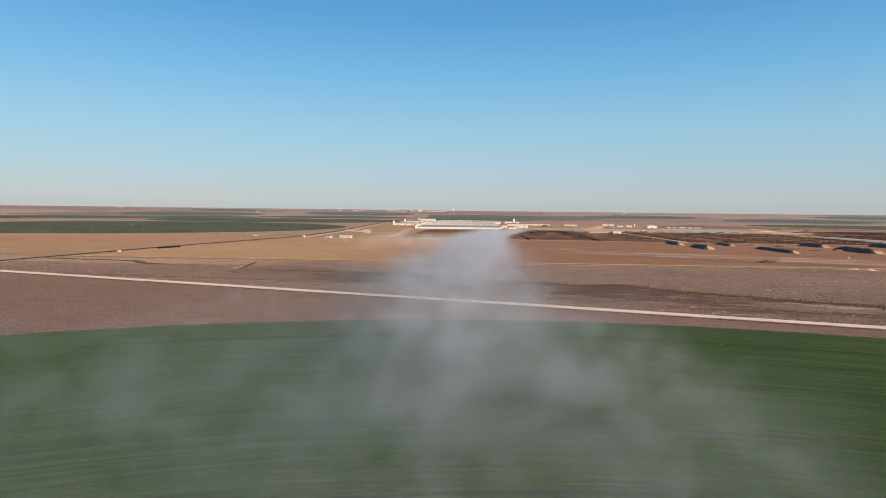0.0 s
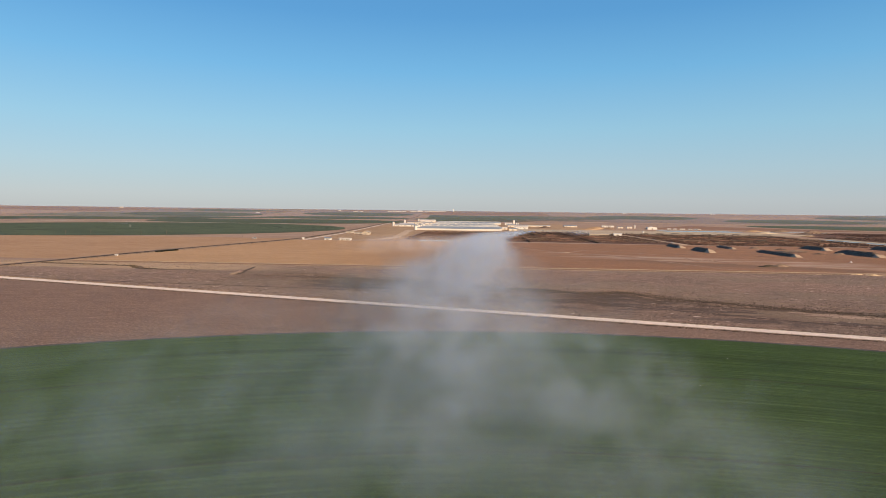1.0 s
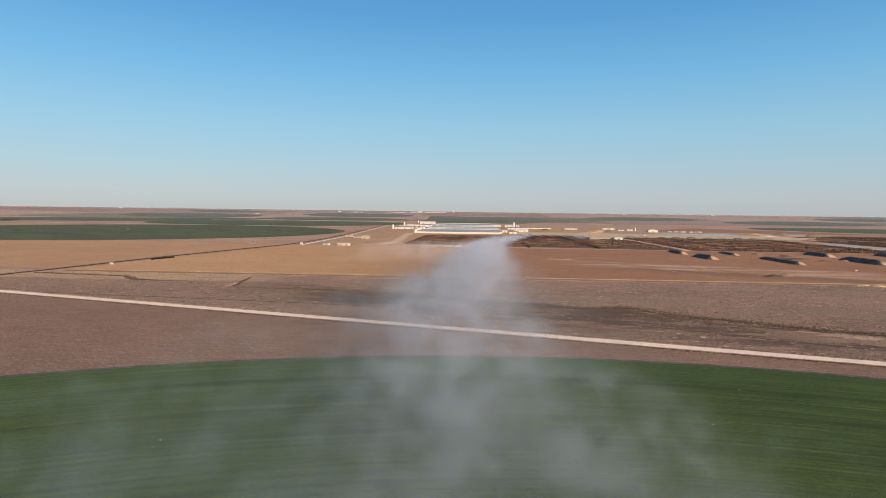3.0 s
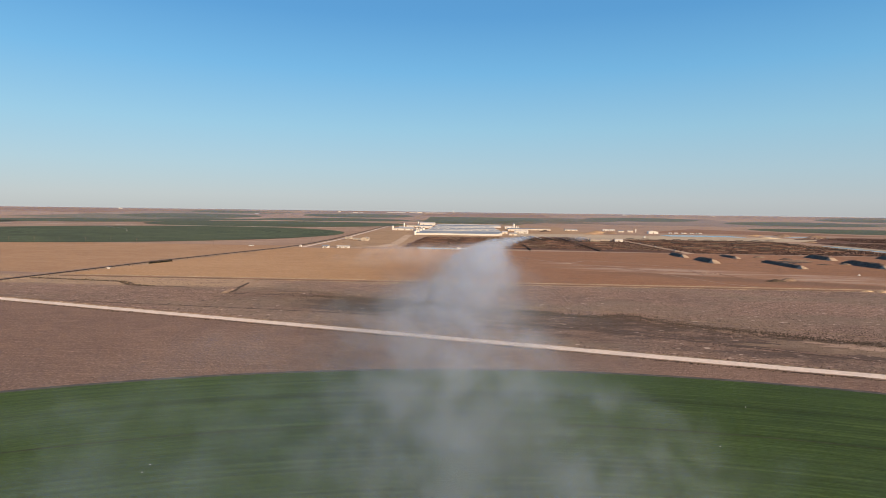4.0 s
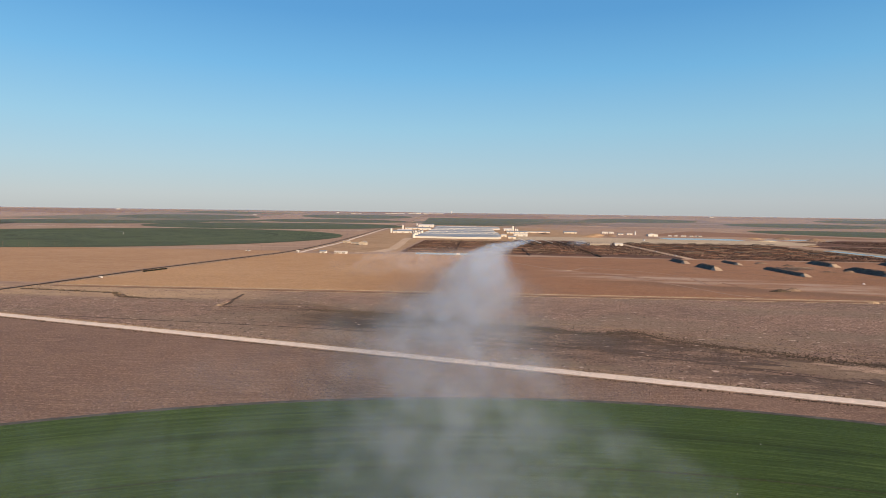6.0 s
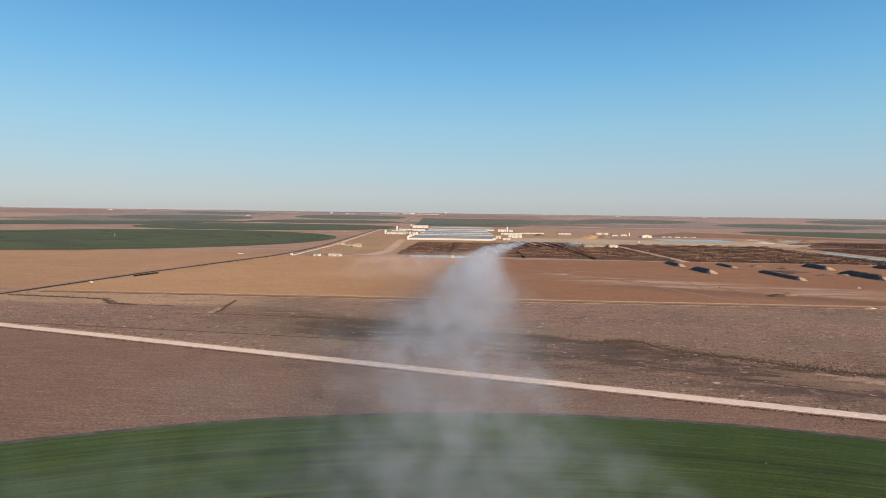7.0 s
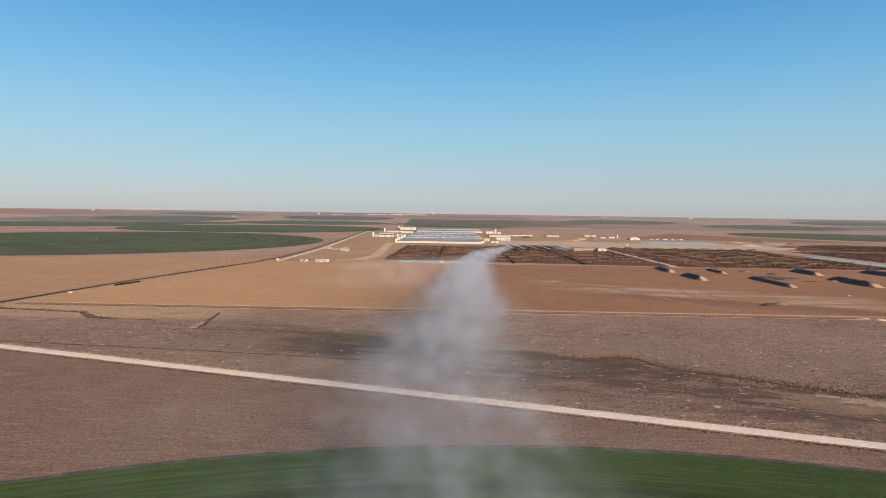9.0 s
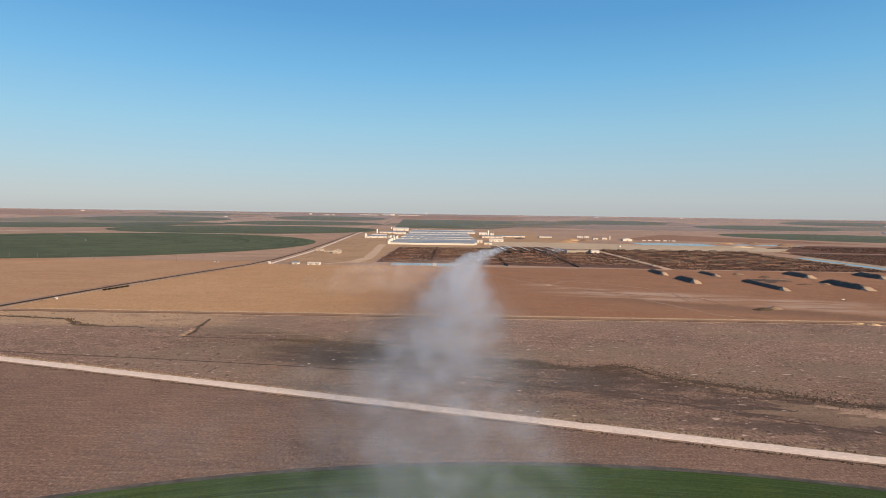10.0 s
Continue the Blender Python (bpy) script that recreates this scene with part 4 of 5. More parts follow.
def barn(x0, x1, y0, y1, bays, wall, rise, fans):
    cx, hx, dy = (x0 + x1) / 2, (x1 - x0) / 2, (y1 - y0)
    root = empty("dairy_barn", cx, y0, "long low white dairy barn with grey ridged metal roof", "barn", "dairy barns")
    b = bmesh.new()
    box(b, -hx, hx, 0, dy, 0, wall)
    part("wall", b, WHITE, root, "white metal wall")
    for k in range(bays):
        b = bmesh.new()
        a0, a1 = dy * k / bays, dy * (k + 1) / bays
        mid, e = (a0 + a1) / 2, 0.8
        v = [b.verts.new(c) for c in ((-hx - e, a0, wall + 0.02), (hx + e, a0, wall + 0.02), (-hx - e, mid, wall + rise), (hx + e, mid, wall + rise), (-hx - e, a1, wall + 0.02), (hx + e, a1, wall + 0.02))]
        for f in ((0, 1, 3, 2), (2, 3, 5, 4), (0, 2, 4), (1, 5, 3)):
            b.faces.new([v[i] for i in f])
        part("roof", b, ROOF, root, "grey galvanised metal roof")
        b = bmesh.new()
        box(b, -hx, hx, mid - 0.8, mid + 0.8, wall + rise - 0.1, wall + rise + 0.5)
        part("ridge_vent", b, WHITE if k % 3 == 2 else ROOF, root)
        if k % 3 == 2:
            for q in range(9):
                b = bmesh.new()
                at = -hx + 2 * hx * (q + 0.5) / 9 + 3 * math.sin(q * 5.1 + k)
                box(b, at - 2.0, at + 2.0, mid - 1.2, mid + 1.2, wall + rise + 0.5, wall + rise + 1.2)
                part("roof_vent", b, WHITE, root, "white roof vent box")
    for q in range(fans):
        b = bmesh.new()
        at = dy * (q + 0.5) / fans
        box(b, -hx - 4.5, -hx - 0.01, at - 4.5, at + 4.5, 0, wall * 0.95)
        part("fan_house", b, WHITE, root, "white fan house")
    for q in range(12):
        b = bmesh.new()
        at = -hx + 2 * hx * (q + 0.5) / 12
        box(b, at - 4.6, at + 4.6, -0.12, -0.01, 0.9, wall * 0.62)
        part("curtain", b, CREAM, root, "cream ventilation curtain")
    return root


barn(-109.6, 40, 1080, 1093, 1, 3.2, 1.2, 0)
barn(-106, 46, 1100, 1296, 6, 4.0, 1.4, 5)
barn(-106, 42, 1325, 1600, 7, 4.0, 1.4, 6)
barn(-114, 66, 1655, 1790, 3, 4.2, 1.5, 3)

# west yard of the dairy
silo(-188, 1325, 2.6, 9.5)
shed("milking_parlour", "long low white building with a grey metal roof", -184, -139, 1322, 1340, 4.2, 1.6, WHITE, ROOF, True, 3, 4, "building")
shed("milking_parlour", "low white building with a pale metal roof", -178, -146, 1352, 1372, 5.2, 2.0, WHITE, WHITE, True, 2, 2, "building")
for k in range(3):
    silo(-133 + 7 * k, 1318 + 3 * k, 3.0, 6.0, "squat white milk tank silo")
silo(-197, 1605, 2.4, 11)
shed("equipment_shed", "long white equipment shed", -190, -150, 1605, 1622, 4.5, 1.6, CREAM, ROOF, True, 3)
shed("commodity_barn", "large white commodity barn", -178, -132, 1850, 1890, 6.5, 2.4, WHITE, WHITE, True, 2, 0, "barn")
silo(-184, 1860, 2.4, 11)
shed("equipment_shed", "white equipment shed beside the barns", -146, -118, 1560, 1580, 5, 1.8, WHITE, ROOF, True, 2)
silo(-112.2, 1078, 2.4, 6.8)
for k, (x, y) in enumerate(((-116, 1135), (-117, 1185), (-117, 1235), (-116, 1280))):
    silo(x, y, 2.6, 6.5, "white feed silo against the barn")

# east yard of the dairy
silo(93, 1520, 2.6, 14.5, "tall slim white feed silo")
silo(100, 1522, 2.2, 8)
silo(105, 1524, 2.2, 7)
shed("feed_mill", "white building of the feed mill", 74, 96, 1590, 1606, 5, 1.8, WHITE, WHITE, True, 2, 0, "building")
shed("calf_barn", "low barn with a grey metal roof", 72, 119, 1400, 1424, 4, 1.8, CREAM, ROOF, True, 4, 0, "barn")
shed("office_building", "long white farm office building", 77, 105, 1228, 1240, 4.6, 1.5, WHITE, WHITE, True, 2, 5, "building")
shed("equipment_shed", "small cream equipment shed", 60, 74, 1116, 1126, 3.6, 1.3, CREAM, ROOF, True, 1)
shed("equipment_shed", "small cream equipment shed", 50, 60, 1180, 1192, 4.0, 1.3, CREAM, WHITE, True, 1)
shed("calf_barn", "low grey-roofed barn far behind the feed yard", 213, 243, 1462, 1478, 3.4, 1.4, CREAM, ROOF, True, 3, 0, "barn")
shed("calf_barn", "low grey-roofed barn far behind the feed yard", 120, 180, 1470, 1482, 3.0, 1.2, CREAM, ROOF, True, 3, 0, "barn")
shed("commodity_barn", "open-fronted tan commodity barn", 172, 186, 918, 930, 3.0, 1.0, TIN, TIN, True, 3, 0, "barn")
shed("commodity_barn", "open-fronted tan commodity barn", 189, 206, 928, 940, 2.8, 1.0, TIN, TIN, True, 4, 0, "barn")
shed("white_shed", "small white shed at the pen corner", 209, 221, 920, 928, 3.2, 0.9, WHITE, WHITE, True, 1)
shed("white_shed", "white gabled shed behind the feed yard", 379, 400, 1342, 1356, 4.2, 2.2, WHITE, WHITE, False, 1)
shed("white_shed", "long low white shed far off", 312, 326, 1498, 1508, 3.4, 1.0, WHITE, WHITE, True, 2)
shed("white_shed", "long low white shed far off", 330, 341, 1500, 1508, 3.4, 1.0, WHITE, WHITE, True, 2)
shed("equipment_shed", "small tan shed behind the feed yard", 330, 342, 1412, 1420, 3, 1, CREAM, ROOF, True, 1)
shed("equipment_shed", "small tan shed behind the feed yard", 352, 364, 1416, 1424, 3, 1, CREAM, WHITE, True, 1)
silo(371, 1420, 1.6, 8)
silo(304, 1105, 1.8, 2.4, "small white water tank in the feed yard", "")
for k in range(7):
    shed("stock_trailer", "white stock trailer parked behind the lagoon", 430 + 11 * k + 3 * (k % 3), 437 + 11 * k + 3 * (k % 3), 1365 + 4 * (k % 2), 1368 + 4 * (k % 2), 1.9, 0.25, WHITE, WHITE, True, 1, 0, "trailer", "parked trailers")


# houses by the highway
shed("gate_house", "small white block building by the highway", -198.6, -196.6, 664, 666.5, 2.2, 0.3, WHITE, WHITE, True, 1, 0, "building")
shed("farm_cottage", "small white cottage with a pale roof", -172, -165, 660, 666, 2.2, 0.9, WHITE, ROOF, True, 1, 3, "house")
shed("mobile_home", "long white mobile home on the edge of the field", -155.0, -141.5, 659, 663.5, 2.3, 0.5, WHITE, WHITE, True, 2, 5, "house")
shed("hay_barn", "tan gabled hay barn", -162, -152.5, 830, 846, 3.2, 2.0, TIN, TIN, False, 1, 0, "barn")
shed("low_wall_shed", "low cream shed beside the hay barn", -178, -166, 852, 858, 1.8, 0.5, TIN, TIN, True, 2)
shed("low_wall_shed", "low grey shed beside the frontage road", -196, -186, 880, 888, 2.4, 0.6, TIN, TIN, True, 1)
shed("pump_box", "white pump box on the pond bank", -21.4, -18, 666.5, 669, 2.0, 0.3, WHITE, WHITE, True, 1, 0, "pump box")
shed("water_tank_box", "white box tank on the bare field", 0.6, 4.8, 535, 537.5, 1.6, 0.2, WHITE, WHITE, True, 1, 0, "tank")
shed("pump_box", "small white utility box beside the highway", -250.2, -249.0, 398, 399.2, 1.0, 0.15, WHITE, WHITE, True, 1, 0, "utility box")


# ---- feed shades ----
def shade(x, y0, y1):
    root = empty("feed_shelter", x, y0, "long pale metal shelter roof on steel posts", "shelter", "feed shelters")
    b = bmesh.new()
    d = y1 - y0
    v = [b.verts.new(c) for c in ((-2.2, 0, 5.6), (2.2, 0, 4.6), (2.2 - d * 0.04, d, 4.6), (-2.2 - d * 0.04, d, 5.6), (-2.2, 0, 5.4), (2.2, 0, 4.4), (2.2 - d * 0.04, d, 4.4), (-2.2 - d * 0.04, d, 5.4))]
    for f in ((0, 1, 2, 3), (7, 6, 5, 4), (0, 4, 5, 1), (1, 5, 6, 2), (2, 6, 7, 3), (3, 7, 4, 0)):
        b.faces.new([v[i] for i in f])
    part("roof", b, WHITE, root)
    for k in range(8):
        b = bmesh.new()
        tube(b, -0.04 * d * (k + 0.5) / 8, d * (k + 0.5) / 8, 0, 4.95, 0.16, 0.16, 6)
        part("post", b, DARK, root)
    return root


for x, y0, y1 in ((76.5, 900, 1006), (93, 882, 1002), (111, 890, 1004), (128.5, 878, 998), (146, 888, 1002), (161, 882, 992)):
    shade(x, y0, y1)


def pen_shade(x, y):
    root = empty("pen_shelter", x, y, "small pen shelter on posts, roof darkened for the shade under it", "shelter", "pen shelters")
    b = bmesh.new()
    box(b, -5.5, 5.5, -3, 3, 2.3, 2.9)
    # near-black roof that holds the shade beneath it in its own colour
    part("roof", b, DARK, root)
    for sx in (-5, 5):
        for sy in (-2.6, 2.6):
            b = bmesh.new()
            tube(b, sx, sy, 0, 2.3, 0.12, 0.12, 5)
            part("post", b, DARK, root)
    return root


first = pen_shade(248, 984)
for k in range(1, 10):
    copy_thing(first, pose(248 + 24.5 * k, 984 + 3 * math.sin(k * 2.2), 0))
for k in range(9):
    copy_thing(first, pose(536 + 26 * k, 930 - 4 * k, 0))
for k in range(8):
    copy_thing(first, pose(256 + 27 * k, 868 + 4 * math.sin(k), 0))
for k in range(7):
    copy_thing(first, pose(262 + 30 * k, 760 + 5 * math.sin(k * 1.7), 0))


# ---- pen fences and mounds ----
POST = None


def fence(x0, y0, x1, y1, posts):
    global POST
    root = empty("pen_fence", x0, y0, "dark steel pipe pen fence", "fence", "pen fences")
    d = Vector((x1 - x0, y1 - y0, 0))
    s = Vector((-d.y, d.x, 0)).normalized() * 0.06
    for h in (0.7, 1.5):
        b = bmesh.new()
        v = [b.verts.new(c) for c in (s + Vector((0, 0, h)), d + s + Vector((0, 0, h)), d - s + Vector((0, 0, h)), -s + Vector((0, 0, h)), s + Vector((0, 0, h + 0.14)), d + s + Vector((0, 0, h + 0.14)), d - s + Vector((0, 0, h + 0.14)), -s + Vector((0, 0, h + 0.14)))]
        for f in ((0, 1, 2, 3), (7, 6, 5, 4), (0, 4, 5, 1), (1, 5, 6, 2), (2, 6, 7, 3), (3, 7, 4, 0)):
            b.faces.new([v[i] for i in f])
        part("rail", b, DARK, root)
    for k in range(posts + 1):
        if POST is None:
            b = bmesh.new()
            tube(b, 0, 0, 0, 1.8, 0.1, 0.1, 5)
            ob = part("post", b, DARK, root)
            POST = ob.data
        else:
            ob = new("post", POST)
            ob.parent = root
        ob.location = d * k / posts
    return root


def windbreak(x, y0, y1):
    root = empty("windbreak_fence", x, y0, "tall dark board windbreak fence between pens", "fence", "windbreaks")
    n = int((y1 - y0) / 12)
    for k in range(n):
        b = bmesh.new()
        a0, a1 = (y1 - y0) * k / n, (y1 - y0) * (k + 1) / n - 0.3
        box(b, -0.15, 0.15, a0, a1, 0.0, 1.1 + 0.2 * math.sin(k * 2.3))
        part("panel", b, BRUSH, root)


for x, y0, y1 in ((-24, 745, 1004), (60, 676, 790), (137, 676, 800)):
    windbreak(x, y0, y1)


def feed_bunk(x0, x1, y):
    """A low concrete feed trough along a pen's lane."""
    root = empty("feed_bunk", x0, y, "low pale concrete feed trough along the pens", "feed trough", "feed troughs")
    b = bmesh.new()
    d = x1 - x0
    box(b, 0, d, 0, 0.3, 0, 0.7)
    part("front_wall", b, PEN_CONCRETE, root)
    b = bmesh.new()
    box(b, 0, d, 1.1, 1.4, 0, 0.9)
    part("back_wall", b, PEN_CONCRETE, root)
    b = bmesh.new()
    box(b, 0, d, 0.3, 1.1, 0, 0.15)
    part("trough_floor", b, PEN_CONCRETE, root)


bunk = random.Random(5)
for y in (735, 757, 776, 802, 826, 851, 876, 901, 926, 948, 970):
    x = -80
    while x < 465:
        w = bunk.uniform(14, 34)
        if not (x - 2 < -24 < x + w + 2 or x - 2 < 60 < x + w + 2 or x - 2 < 137 < x + w + 2 or x - 6 < 231 < x + w + 6) and bunk.random() < 0.62:
            feed_bunk(x, x + w, y - 0.02 * x + bunk.uniform(-4, 4))
        x += w + bunk.uniform(3, 10)

for y in (712, 752, 800, 850, 900, 950, 990):
    fence(-82, y, 224, y - 4, 22)
    fence(238, y - 30 if y < 730 else y, 474, y - 32 if y < 730 else y - 2, 18)
for x in (-24, 60, 137, 225, 300, 370, 440):
    fence(x, 678 if x > 0 else 706, x, 1000, 22)


def bed_mound(x, y, length, seed):
    bm, rows = bmesh.new(), []
    for j in range(17):
        u = j / 16
        rows.append([bm.verts.new(((u - 0.5) * length, (v - 2) * 1.8, max(-0.05, 1.5 * math.sin(math.pi * min(1, max(0, u * 1.0))) ** 0.35 * (1 - ((v - 2) / 2) ** 2) * (1 + 0.4 * noise.noise((x + u * 9, v, seed)))))) for v in range(5)])
    for a, b in zip(rows, rows[1:]):
        for i in range(4):
            bm.faces.new((a[i], b[i], b[i + 1], a[i + 1]))
    ob = mesh_object("bedding_mound", bm, PEN_SOIL)
    ob.location = (x, y, 0.05)
    return tagged(ob, "long low dark bedding mound in a pen", "mound", "pen mounds")


for k in range(26):
    bed_mound(-66 + 56 * (k % 5) + 6 * math.sin(k * 3.3), 728 + 48 * (k // 5) + 8 * math.sin(k * 1.9), 40, k)
for k in range(24):
    bed_mound(262 + 54 * (k % 4) + 6 * math.sin(k * 3.3), 690 + 48 * (k // 4) + 8 * math.sin(k * 1.3), 42, 50 + k)


# ---- irrigation machine, poles, shrubs, vehicle ----
def pivot_machine(x, y, heading, spans):
    root = empty("pivot_irrigator", x, y, "long pale centre-pivot irrigation machine on wheeled towers", "irrigator")
    c, s_ = math.cos(heading), math.sin(heading)
    for k in range(spans):
        a, b_ = k * 52.0, (k + 1) * 52.0
        b = bmesh.new()
        prev = None
        for j in range(9):
            u = a + (b_ - a) * j / 8
            h = 4.0 + 1.0 * math.sin(math.pi * j / 8)
            ring = [b.verts.new((c * u - s_ * o, s_ * u + c * o, h + q)) for o, q in ((-0.15, -0.15), (0.15, -0.15), (0.15, 0.15), (-0.15, 0.15))]
            if prev:
                for i in range(4):
                    b.faces.new((prev[i], prev[(i + 1) % 4], ring[(i + 1) % 4], ring[i]))
            prev = ring
        part("pipe", b, GALVANISED, root, "galvanised water pipe")
        for side in (-1.6, 1.6):
            b = bmesh.new()
            tube(b, c * b_ - s_ * side, s_ * b_ + c * side, 0.0, 4.0, 0.16, 0.1, 5)
            leg = part("tower_leg", b, GALVANISED, root)
            b = bmesh.new()
            bmesh.ops.create_cone(b, segments=12, radius1=0.6, radius2=0.6, depth=0.35, cap_ends=True, matrix=Matrix.Translation((c * b_ - s_ * side, s_ * b_ + c * side, 0.6)) @ pose(0, 0, 0, 90, 0, math.degrees(heading)))
            part("wheel", b, DARK, leg)
    b = bmesh.new()
    tube(b, 0, 0, 0, 4.4, 0.9, 0.3, 6)
    part("pivot_tower", b, GALVANISED, root)
    return root


pivot_machine(-627, 1038, math.atan2(254, -245), 7)


def utility_pole(x, y, h=9.0):
    root = empty("utility_pole", x, y, "weathered wooden utility pole with one crossarm", "utility pole", "utility poles")
    b = bmesh.new()
    tube(b, 0, 0, 0, h, 0.09, 0.07, 8)
    part("pole", b, PEN_CONCRETE, root)
    b = bmesh.new()
    box(b, -1.1, 1.1, -0.06, 0.06, h - 0.9, h - 0.75)
    arm = part("crossarm", b, PEN_CONCRETE, root)
    for q in (-1.0, 0, 1.0):
        b = bmesh.new()
        tube(b, q, 0, h - 0.75, h - 0.55, 0.06, 0.04, 6)
        part("insulator", b, DARK, arm)
    return root


pole = utility_pole(-243, 677, 7.5)
for k in range(1, 12):
    copy_thing(pole, pose(-243 - 29.5 * k, 677 - 1.5 * k, 0))
for k in range(22):
    copy_thing(pole, pose(-222 - 2.5 * k if k > 3 else -218, 780 + 62 * k, 0))


def shrub(x, y, r, h, seed):
    root = empty("shrub", x, y, "low dark evergreen shrub beside the highway", "shrub", "roadside shrubs")
    b = bmesh.new()
    tube(b, 0, 0, 0, h * 0.5, 0.12, 0.06, 5)
    part("trunk", b, BRUSH, root)
    rg = random.Random(seed)
    b = bmesh.new()
    for k in range(150):
        a, t = rg.uniform(0, 6.283), rg.random()
        rr = r * math.sqrt(rg.random()) * (0.55 + 0.45 * math.sin(math.pi * t))
        p0 = Vector((rr * math.cos(a), rr * math.sin(a), 0.25 + h * t * (1 - 0.35 * (rr / r) ** 2)))
        e = [Vector((rg.uniform(-1, 1), rg.uniform(-1, 1), rg.uniform(-1, 1))) * 0.38 for _ in range(4)]
        v = [b.verts.new(p0 + q) for q in e]
        for f in ((0, 1, 2), (0, 2, 3), (0, 3, 1), (1, 3, 2)):
            b.faces.new([v[i] for i in f])
    part("crown", b, SHRUB_LEAF, root)
    return root


bush = shrub(-244.0, 440, 1.0, 0.65, 1)
for k in range(1, 12):
    copy_thing(bush, pose(-244.0 + 0.42 * k + 0.5 * math.sin(k * 4.1), 440 + 1.9 * k, 0, 0, 0, 47 * k))

def pickup(x, y, turn, label="white pickup truck parked in the field beyond the highway"):
    root = empty("pickup_truck", x, y, label, "truck")
    root.rotation_euler = (0, 0, turn)
    b = bmesh.new()
    box(b, -2.7, 2.7, -0.95, 0.95, 0.5, 1.1)
    part("body", b, WHITE, root)
    b = bmesh.new()
    v = [b.verts.new(c) for c in ((-0.6, -0.85, 1.1), (1.4, -0.85, 1.1), (1.4, 0.85, 1.1), (-0.6, 0.85, 1.1), (-0.4, -0.7, 1.8), (0.8, -0.7, 1.8), (0.8, 0.7, 1.8), (-0.4, 0.7, 1.8))]
    for f in ((4, 5, 6, 7), (0, 1, 5, 4), (1, 2, 6, 5), (2, 3, 7, 6), (3, 0, 4, 7)):
        b.faces.new([v[i] for i in f])
    part("cab", b, GLASS, root, "cab with dark windows")
    for sx in (-1.7, 1.7):
        for sy in (-0.9, 0.9):
            b = bmesh.new()
            bmesh.ops.create_cone(b, segments=14, radius1=0.38, radius2=0.38, depth=0.25, cap_ends=True, matrix=pose(sx, sy, 0.38, 90))
            wheel = part("wheel", b, DARK, root)
            b = bmesh.new()
            bmesh.ops.create_cone(b, segments=12, radius1=0.2, radius2=0.2, depth=0.27, cap_ends=True, matrix=pose(sx, sy, 0.38, 90))
            part("rim", b, ROOF, wheel)
    return root


pickup(-255.5, 668, 0.1)
for y in (713, 784, 858):
    pickup(230 + 1.2 * math.sin(y), y, 1.57, "white farm truck parked on the pale feed lane")


# ---- far town ----
def far_building(x, y, w, d, h, label):
    root = empty("warehouse", x, y, label, "building", "far buildings")
    b = bmesh.new()
    box(b, -w / 2, w / 2, 0, d, 0, h)
    part("wall", b, CREAM, root)
    b = bmesh.new()
    gable(b, w / 2, 0, d, h + 0.02, 1.5, 0.6)
    part("roof", b, WHITE, root)


for x, y, w, h in ((-560, 4100, 130, 4), (-430, 4150, 90, 5), (-400, 4120, 30, 9), (-320, 4180, 100, 4), (-250, 4200, 60, 4), (-940, 4000, 14, 7), (-820, 3950, 30, 4), (-780, 3960, 16, 4), (1010, 4150, 8, 6), (1024, 4150, 14, 3), (1560, 4050, 8, 6), (1574, 4050, 16, 3), (1700, 2260, 14, 4), (1740, 2250, 12, 4), (1640, 2270, 10, 4), (2100, 2900, 16, 4), (-1250, 3300, 14, 4), (-2300, 3700, 14, 6)):
    far_building(x, y, w, 24, h, "pale building on the far plain")
silo(-175, 4300, 3, 20, "pale water tower on the far horizon", "")


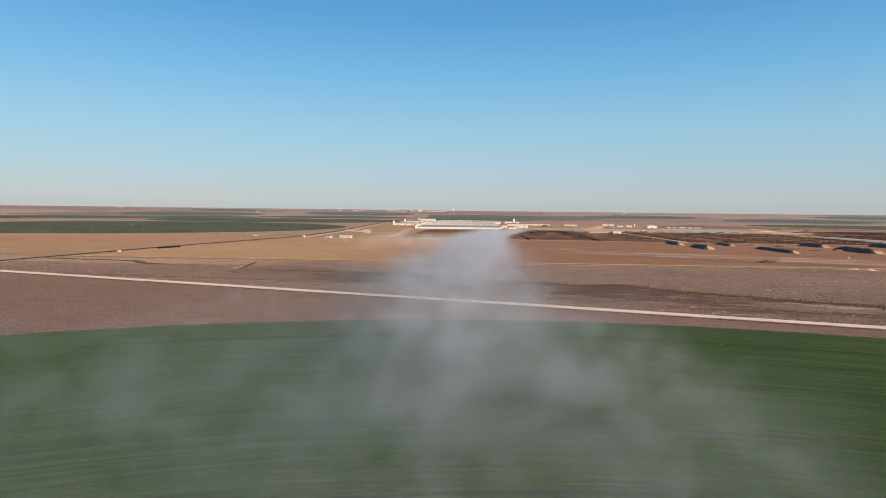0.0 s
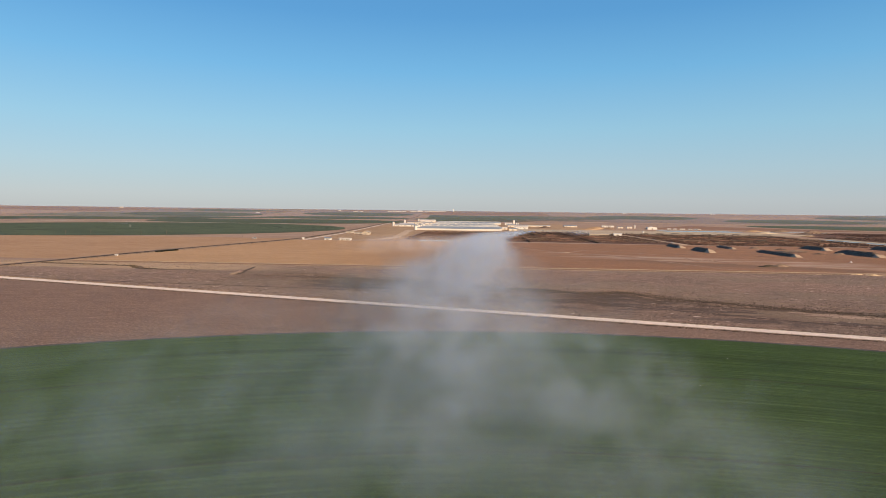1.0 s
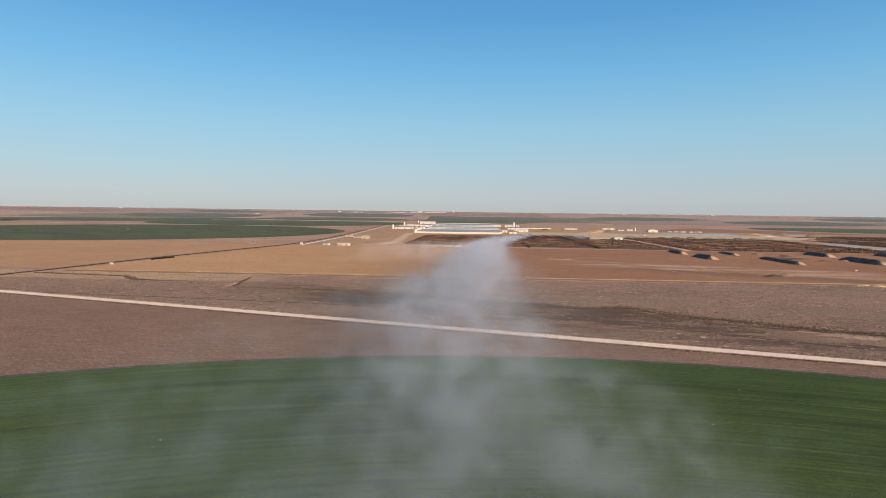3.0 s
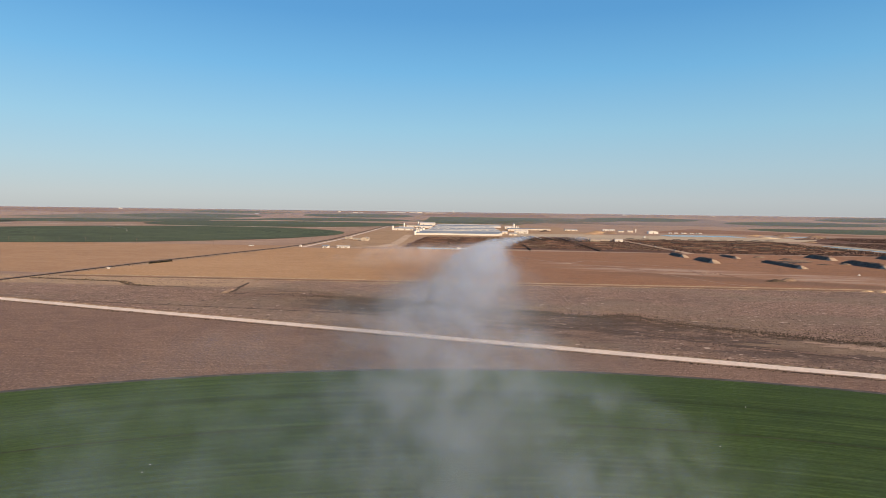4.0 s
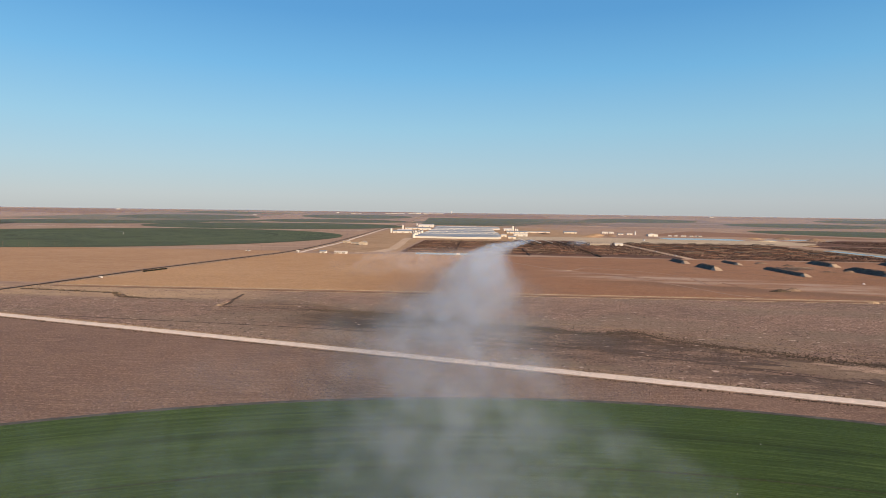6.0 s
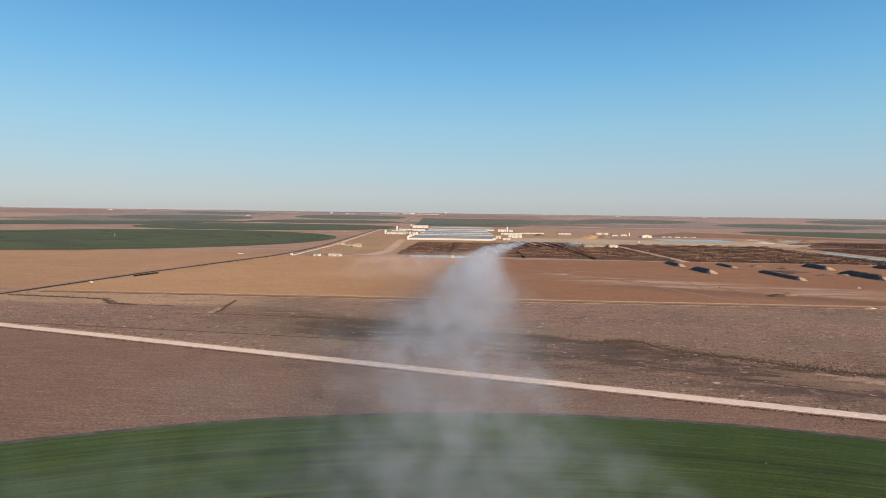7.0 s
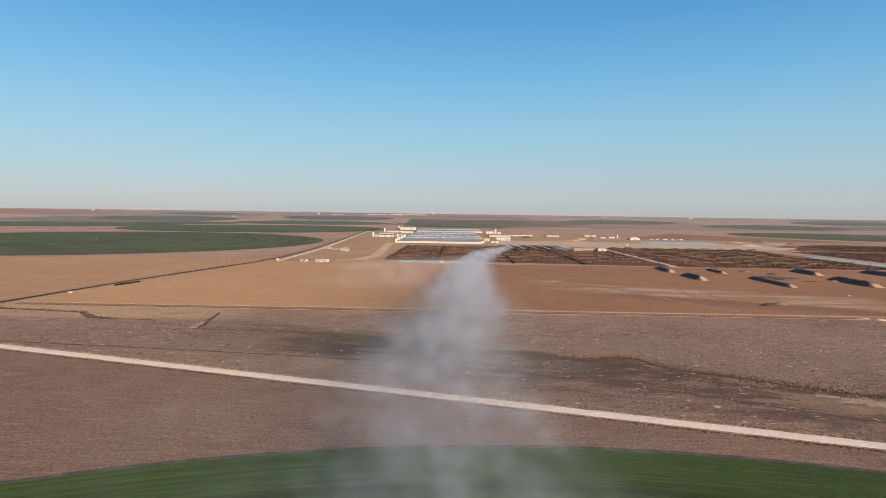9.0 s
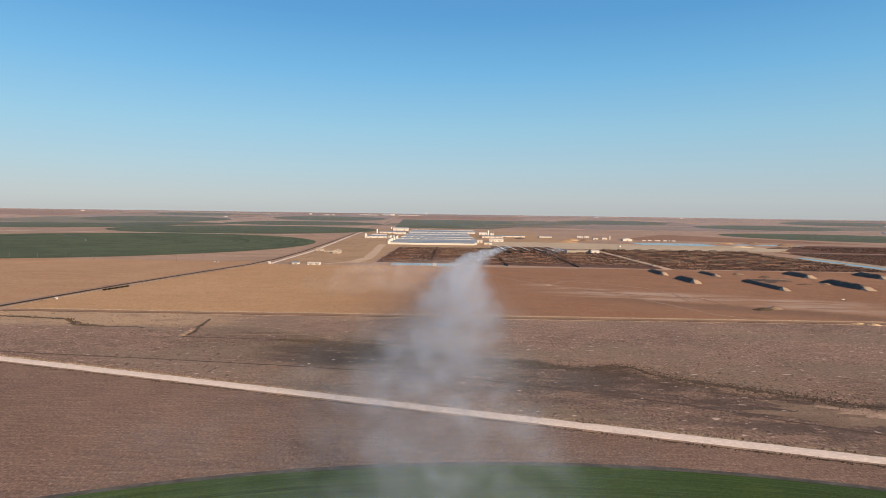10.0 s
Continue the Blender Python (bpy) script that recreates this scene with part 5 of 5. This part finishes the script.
# ---- smoke ----
def drifting_material(name, tint, ragged, noise_scale):
    """Thin smoke: each sheet is a soft, ragged cross-section whose body follows billows in space."""
    m, n, l, p = node_mat(name)
    n.remove(p)
    uv, gain, co = n.new("ShaderNodeUVMap"), n.new("ShaderNodeUVMap"), n.new("ShaderNodeTexCoord").outputs["Object"]
    uv.uv_map, gain.uv_map = "section", "gain"
    sep, amount = n.new("ShaderNodeSeparateXYZ"), n.new("ShaderNodeSeparateXYZ")
    l.new(uv.outputs[0], sep.inputs[0])
    l.new(gain.outputs[0], amount.inputs[0])
    billow = noise_node(n, l, co, noise_scale, 4, (1, 0.7, 1.3), 0.0, 0.55)
    wisp = noise_node(n, l, co, noise_scale * 3.1, 5, (1, 0.65, 1.4), 0.3, 0.6)
    u = calc(n, l, "SUBTRACT", calc(n, l, "MULTIPLY", sep.outputs[0], 2.0), 1.0)
    v = calc(n, l, "SUBTRACT", calc(n, l, "MULTIPLY", sep.outputs[1], 2.1), 0.95)
    r = calc(n, l, "SQRT", calc(n, l, "ADD", calc(n, l, "MULTIPLY", u, u), calc(n, l, "MULTIPLY", v, v)))
    r = calc(n, l, "ADD", r, calc(n, l, "MULTIPLY", calc(n, l, "SUBTRACT", 0.52, billow), ragged))
    r = calc(n, l, "ADD", r, calc(n, l, "MULTIPLY", calc(n, l, "SUBTRACT", 0.5, wisp), ragged * 0.55))
    body = span(n, l, r, 1.0, 0.1)
    rim = calc(n, l, "MULTIPLY", span(n, l, calc(n, l, "ABSOLUTE", u), 0.75, 1.0, 1.0, 0.0), calc(n, l, "MULTIPLY", span(n, l, sep.outputs[1], 0.0, 0.18), span(n, l, sep.outputs[1], 0.8, 1.0, 1.0, 0.0)))
    body = calc(n, l, "MULTIPLY", calc(n, l, "MULTIPLY", body, rim), span(n, l, wisp, 0.32, 0.67, 0.32, 1.3))
    fac = calc(n, l, "MINIMUM", calc(n, l, "MULTIPLY", body, amount.outputs[0]), 0.9)
    dif, tra, tsp, mx, mx2 = (n.new(k) for k in ("ShaderNodeBsdfDiffuse", "ShaderNodeBsdfTranslucent", "ShaderNodeBsdfTransparent", "ShaderNodeMixShader", "ShaderNodeMixShader"))
    for q in (dif, tra):
        q.inputs["Color"].default_value = (*tint, 1)
    mx.inputs[0].default_value = 0.5
    l.new(dif.outputs[0], mx.inputs[1])
    l.new(tra.outputs[0], mx.inputs[2])
    l.new(fac, mx2.inputs[0])
    l.new(tsp.outputs[0], mx2.inputs[1])
    l.new(mx.outputs[0], mx2.inputs[2])
    l.new(mx2.outputs[0], n["Material Output"].inputs["Surface"])
    return m


SMOKE = drifting_material("smoke", (0.385, 0.46, 0.585), 1.5, 0.042)
DRIFT_SMOKE = drifting_material("drift_smoke", (0.60, 0.58, 0.62), 1.5, 0.034)
VEIL_SMOKE = drifting_material("veil_smoke", (0.29, 0.39, 0.485), 1.15, 0.034)


def smoke_plume(axis, label, material, seed=0):
    """Smoke as many leaning cross-sections along an axis of x, y, half width, height and thickness per metre; the source is the last point."""
    rg = random.Random(seed)
    ox, oy = axis[-1][0], axis[-1][1]
    bm = bmesh.new()
    section, gain = bm.loops.layers.uv.new("section"), bm.loops.layers.uv.new("gain")
    y = axis[0][1]
    while y < oy:
        q = max(k for k in range(len(axis) - 1) if axis[k][1] <= y)
        f = (y - axis[q][1]) / (axis[q + 1][1] - axis[q][1])
        x, _, w, h, thick = [a * (1 - f) + b * f for a, b in zip(axis[q], axis[q + 1])]
        step = 7.0 + y * 0.012
        amount = min(0.85, thick * step)
        lean = 1.0 + rg.uniform(-0.15, 0.15)
        turn = rg.uniform(-0.12, 0.12)
        rows = []
        for j in range(5):
            z = 0.3 + h * 1.25 * j / 4
            rows.append([(bm.verts.new((x - ox + u * w * 1.35, y - oy + z * lean + u * w * turn + 1.5 * noise.noise((u * 1.5, y * 0.05, j)), z)), ((u + 1) / 2, j / 4)) for u in [i / 5 - 1 for i in range(11)]])
        for a, b in zip(rows, rows[1:]):
            for i in range(10):
                c = (a[i], a[i + 1], b[i + 1], b[i])
                face = bm.faces.new([v for v, _ in c])
                for lo, (_, t) in zip(face.loops, c):
                    lo[section].uv, lo[gain].uv = t, (amount, 0)
        y += step * rg.uniform(0.85, 1.15)
    ob = mesh_object("smoke_plume", bm, material)
    ob.location = (ox, oy, 0)
    return tagged(ob, label, "smoke", kind="stuff")


# x, y, half width, height, thickness
AXIS = [(2, 24, 36, 12, 0.004), (2, 70, 33, 12, 0.0115), (-2, 110, 29, 13, 0.0145), (-7, 160, 24, 15, 0.015), (-6, 220, 22, 18, 0.0165), (-1, 300, 20, 19, 0.018), (2, 380, 19, 18, 0.0195), (5, 460, 19, 15.5, 0.022), (10, 550, 19, 13, 0.025), (18, 640, 18, 11, 0.027), (31, 740, 17, 9, 0.029), (51, 845, 16, 7, 0.031), (73, 930, 12, 5.5, 0.033), (88, 1000, 8, 3.5, 0.034), (95, 1030, 4, 2, 0.034)]
VEIL = [(-38, 22, 80, 10, 0.0065), (-38, 60, 80, 10, 0.0115), (-32, 95, 70, 10, 0.0095), (-16, 150, 58, 10, 0.006), (-10, 220, 48, 12, 0.005), (-8, 300, 44, 12, 0.0045), (-4, 380, 40, 12, 0.004), (-10, 440, 40, 12, 0.001)]
DRIFT = [(-30, 400, 50, 10, 0.001), (-44, 440, 62, 10, 0.0045), (-46, 520, 66, 11, 0.0056), (-34, 600, 58, 10, 0.0045), (-16, 690, 40, 8, 0.001)]
WISP = [(142, 850, 16, 7, 0.003), (150, 880, 17, 9, 0.009), (156, 910, 12, 8, 0.011), (162, 945, 4, 4, 0.02)]
smoke_plume(AXIS, "pale blue-grey smoke drifting low over the fields", SMOKE, 1)
smoke_plume(VEIL, "thin veil of grey smoke hanging over the green crop", VEIL_SMOKE, 2)
smoke_plume(DRIFT, "faint drifting smoke over the tan bare field", DRIFT_SMOKE, 3)
smoke_plume(WISP, "thin wisp of pale smoke over the pens", SMOKE, 4)


# ---- sheets standing in for haze over the far plain ----
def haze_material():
    m, n, l, p = node_mat("haze_sheet")
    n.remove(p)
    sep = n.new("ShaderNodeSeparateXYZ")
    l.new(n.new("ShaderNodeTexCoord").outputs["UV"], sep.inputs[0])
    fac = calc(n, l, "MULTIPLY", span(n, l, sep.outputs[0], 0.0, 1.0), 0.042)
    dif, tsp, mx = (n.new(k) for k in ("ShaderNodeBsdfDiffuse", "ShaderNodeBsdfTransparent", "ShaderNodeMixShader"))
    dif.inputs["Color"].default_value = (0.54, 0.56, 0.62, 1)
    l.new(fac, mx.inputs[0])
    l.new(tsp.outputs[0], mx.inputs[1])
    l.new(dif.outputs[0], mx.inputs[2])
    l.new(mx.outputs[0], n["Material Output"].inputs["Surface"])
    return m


HAZE = haze_material()
# pale translucent rings, added to fade the far ground as hazy air would
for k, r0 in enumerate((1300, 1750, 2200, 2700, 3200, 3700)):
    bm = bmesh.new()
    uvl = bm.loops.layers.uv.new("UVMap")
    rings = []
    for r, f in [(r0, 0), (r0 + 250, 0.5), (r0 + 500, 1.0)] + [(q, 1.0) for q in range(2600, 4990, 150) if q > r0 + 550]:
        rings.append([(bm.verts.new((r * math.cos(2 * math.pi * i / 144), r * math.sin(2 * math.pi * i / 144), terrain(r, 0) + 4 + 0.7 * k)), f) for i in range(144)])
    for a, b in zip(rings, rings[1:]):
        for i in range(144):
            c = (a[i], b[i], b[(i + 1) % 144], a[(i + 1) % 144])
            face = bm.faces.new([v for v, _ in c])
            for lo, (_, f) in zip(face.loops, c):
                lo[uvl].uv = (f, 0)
    tagged(mesh_object("haze_sheet", bm, HAZE), "thin tinted sheet standing in for haze over the far plain", "haze", kind="stuff")
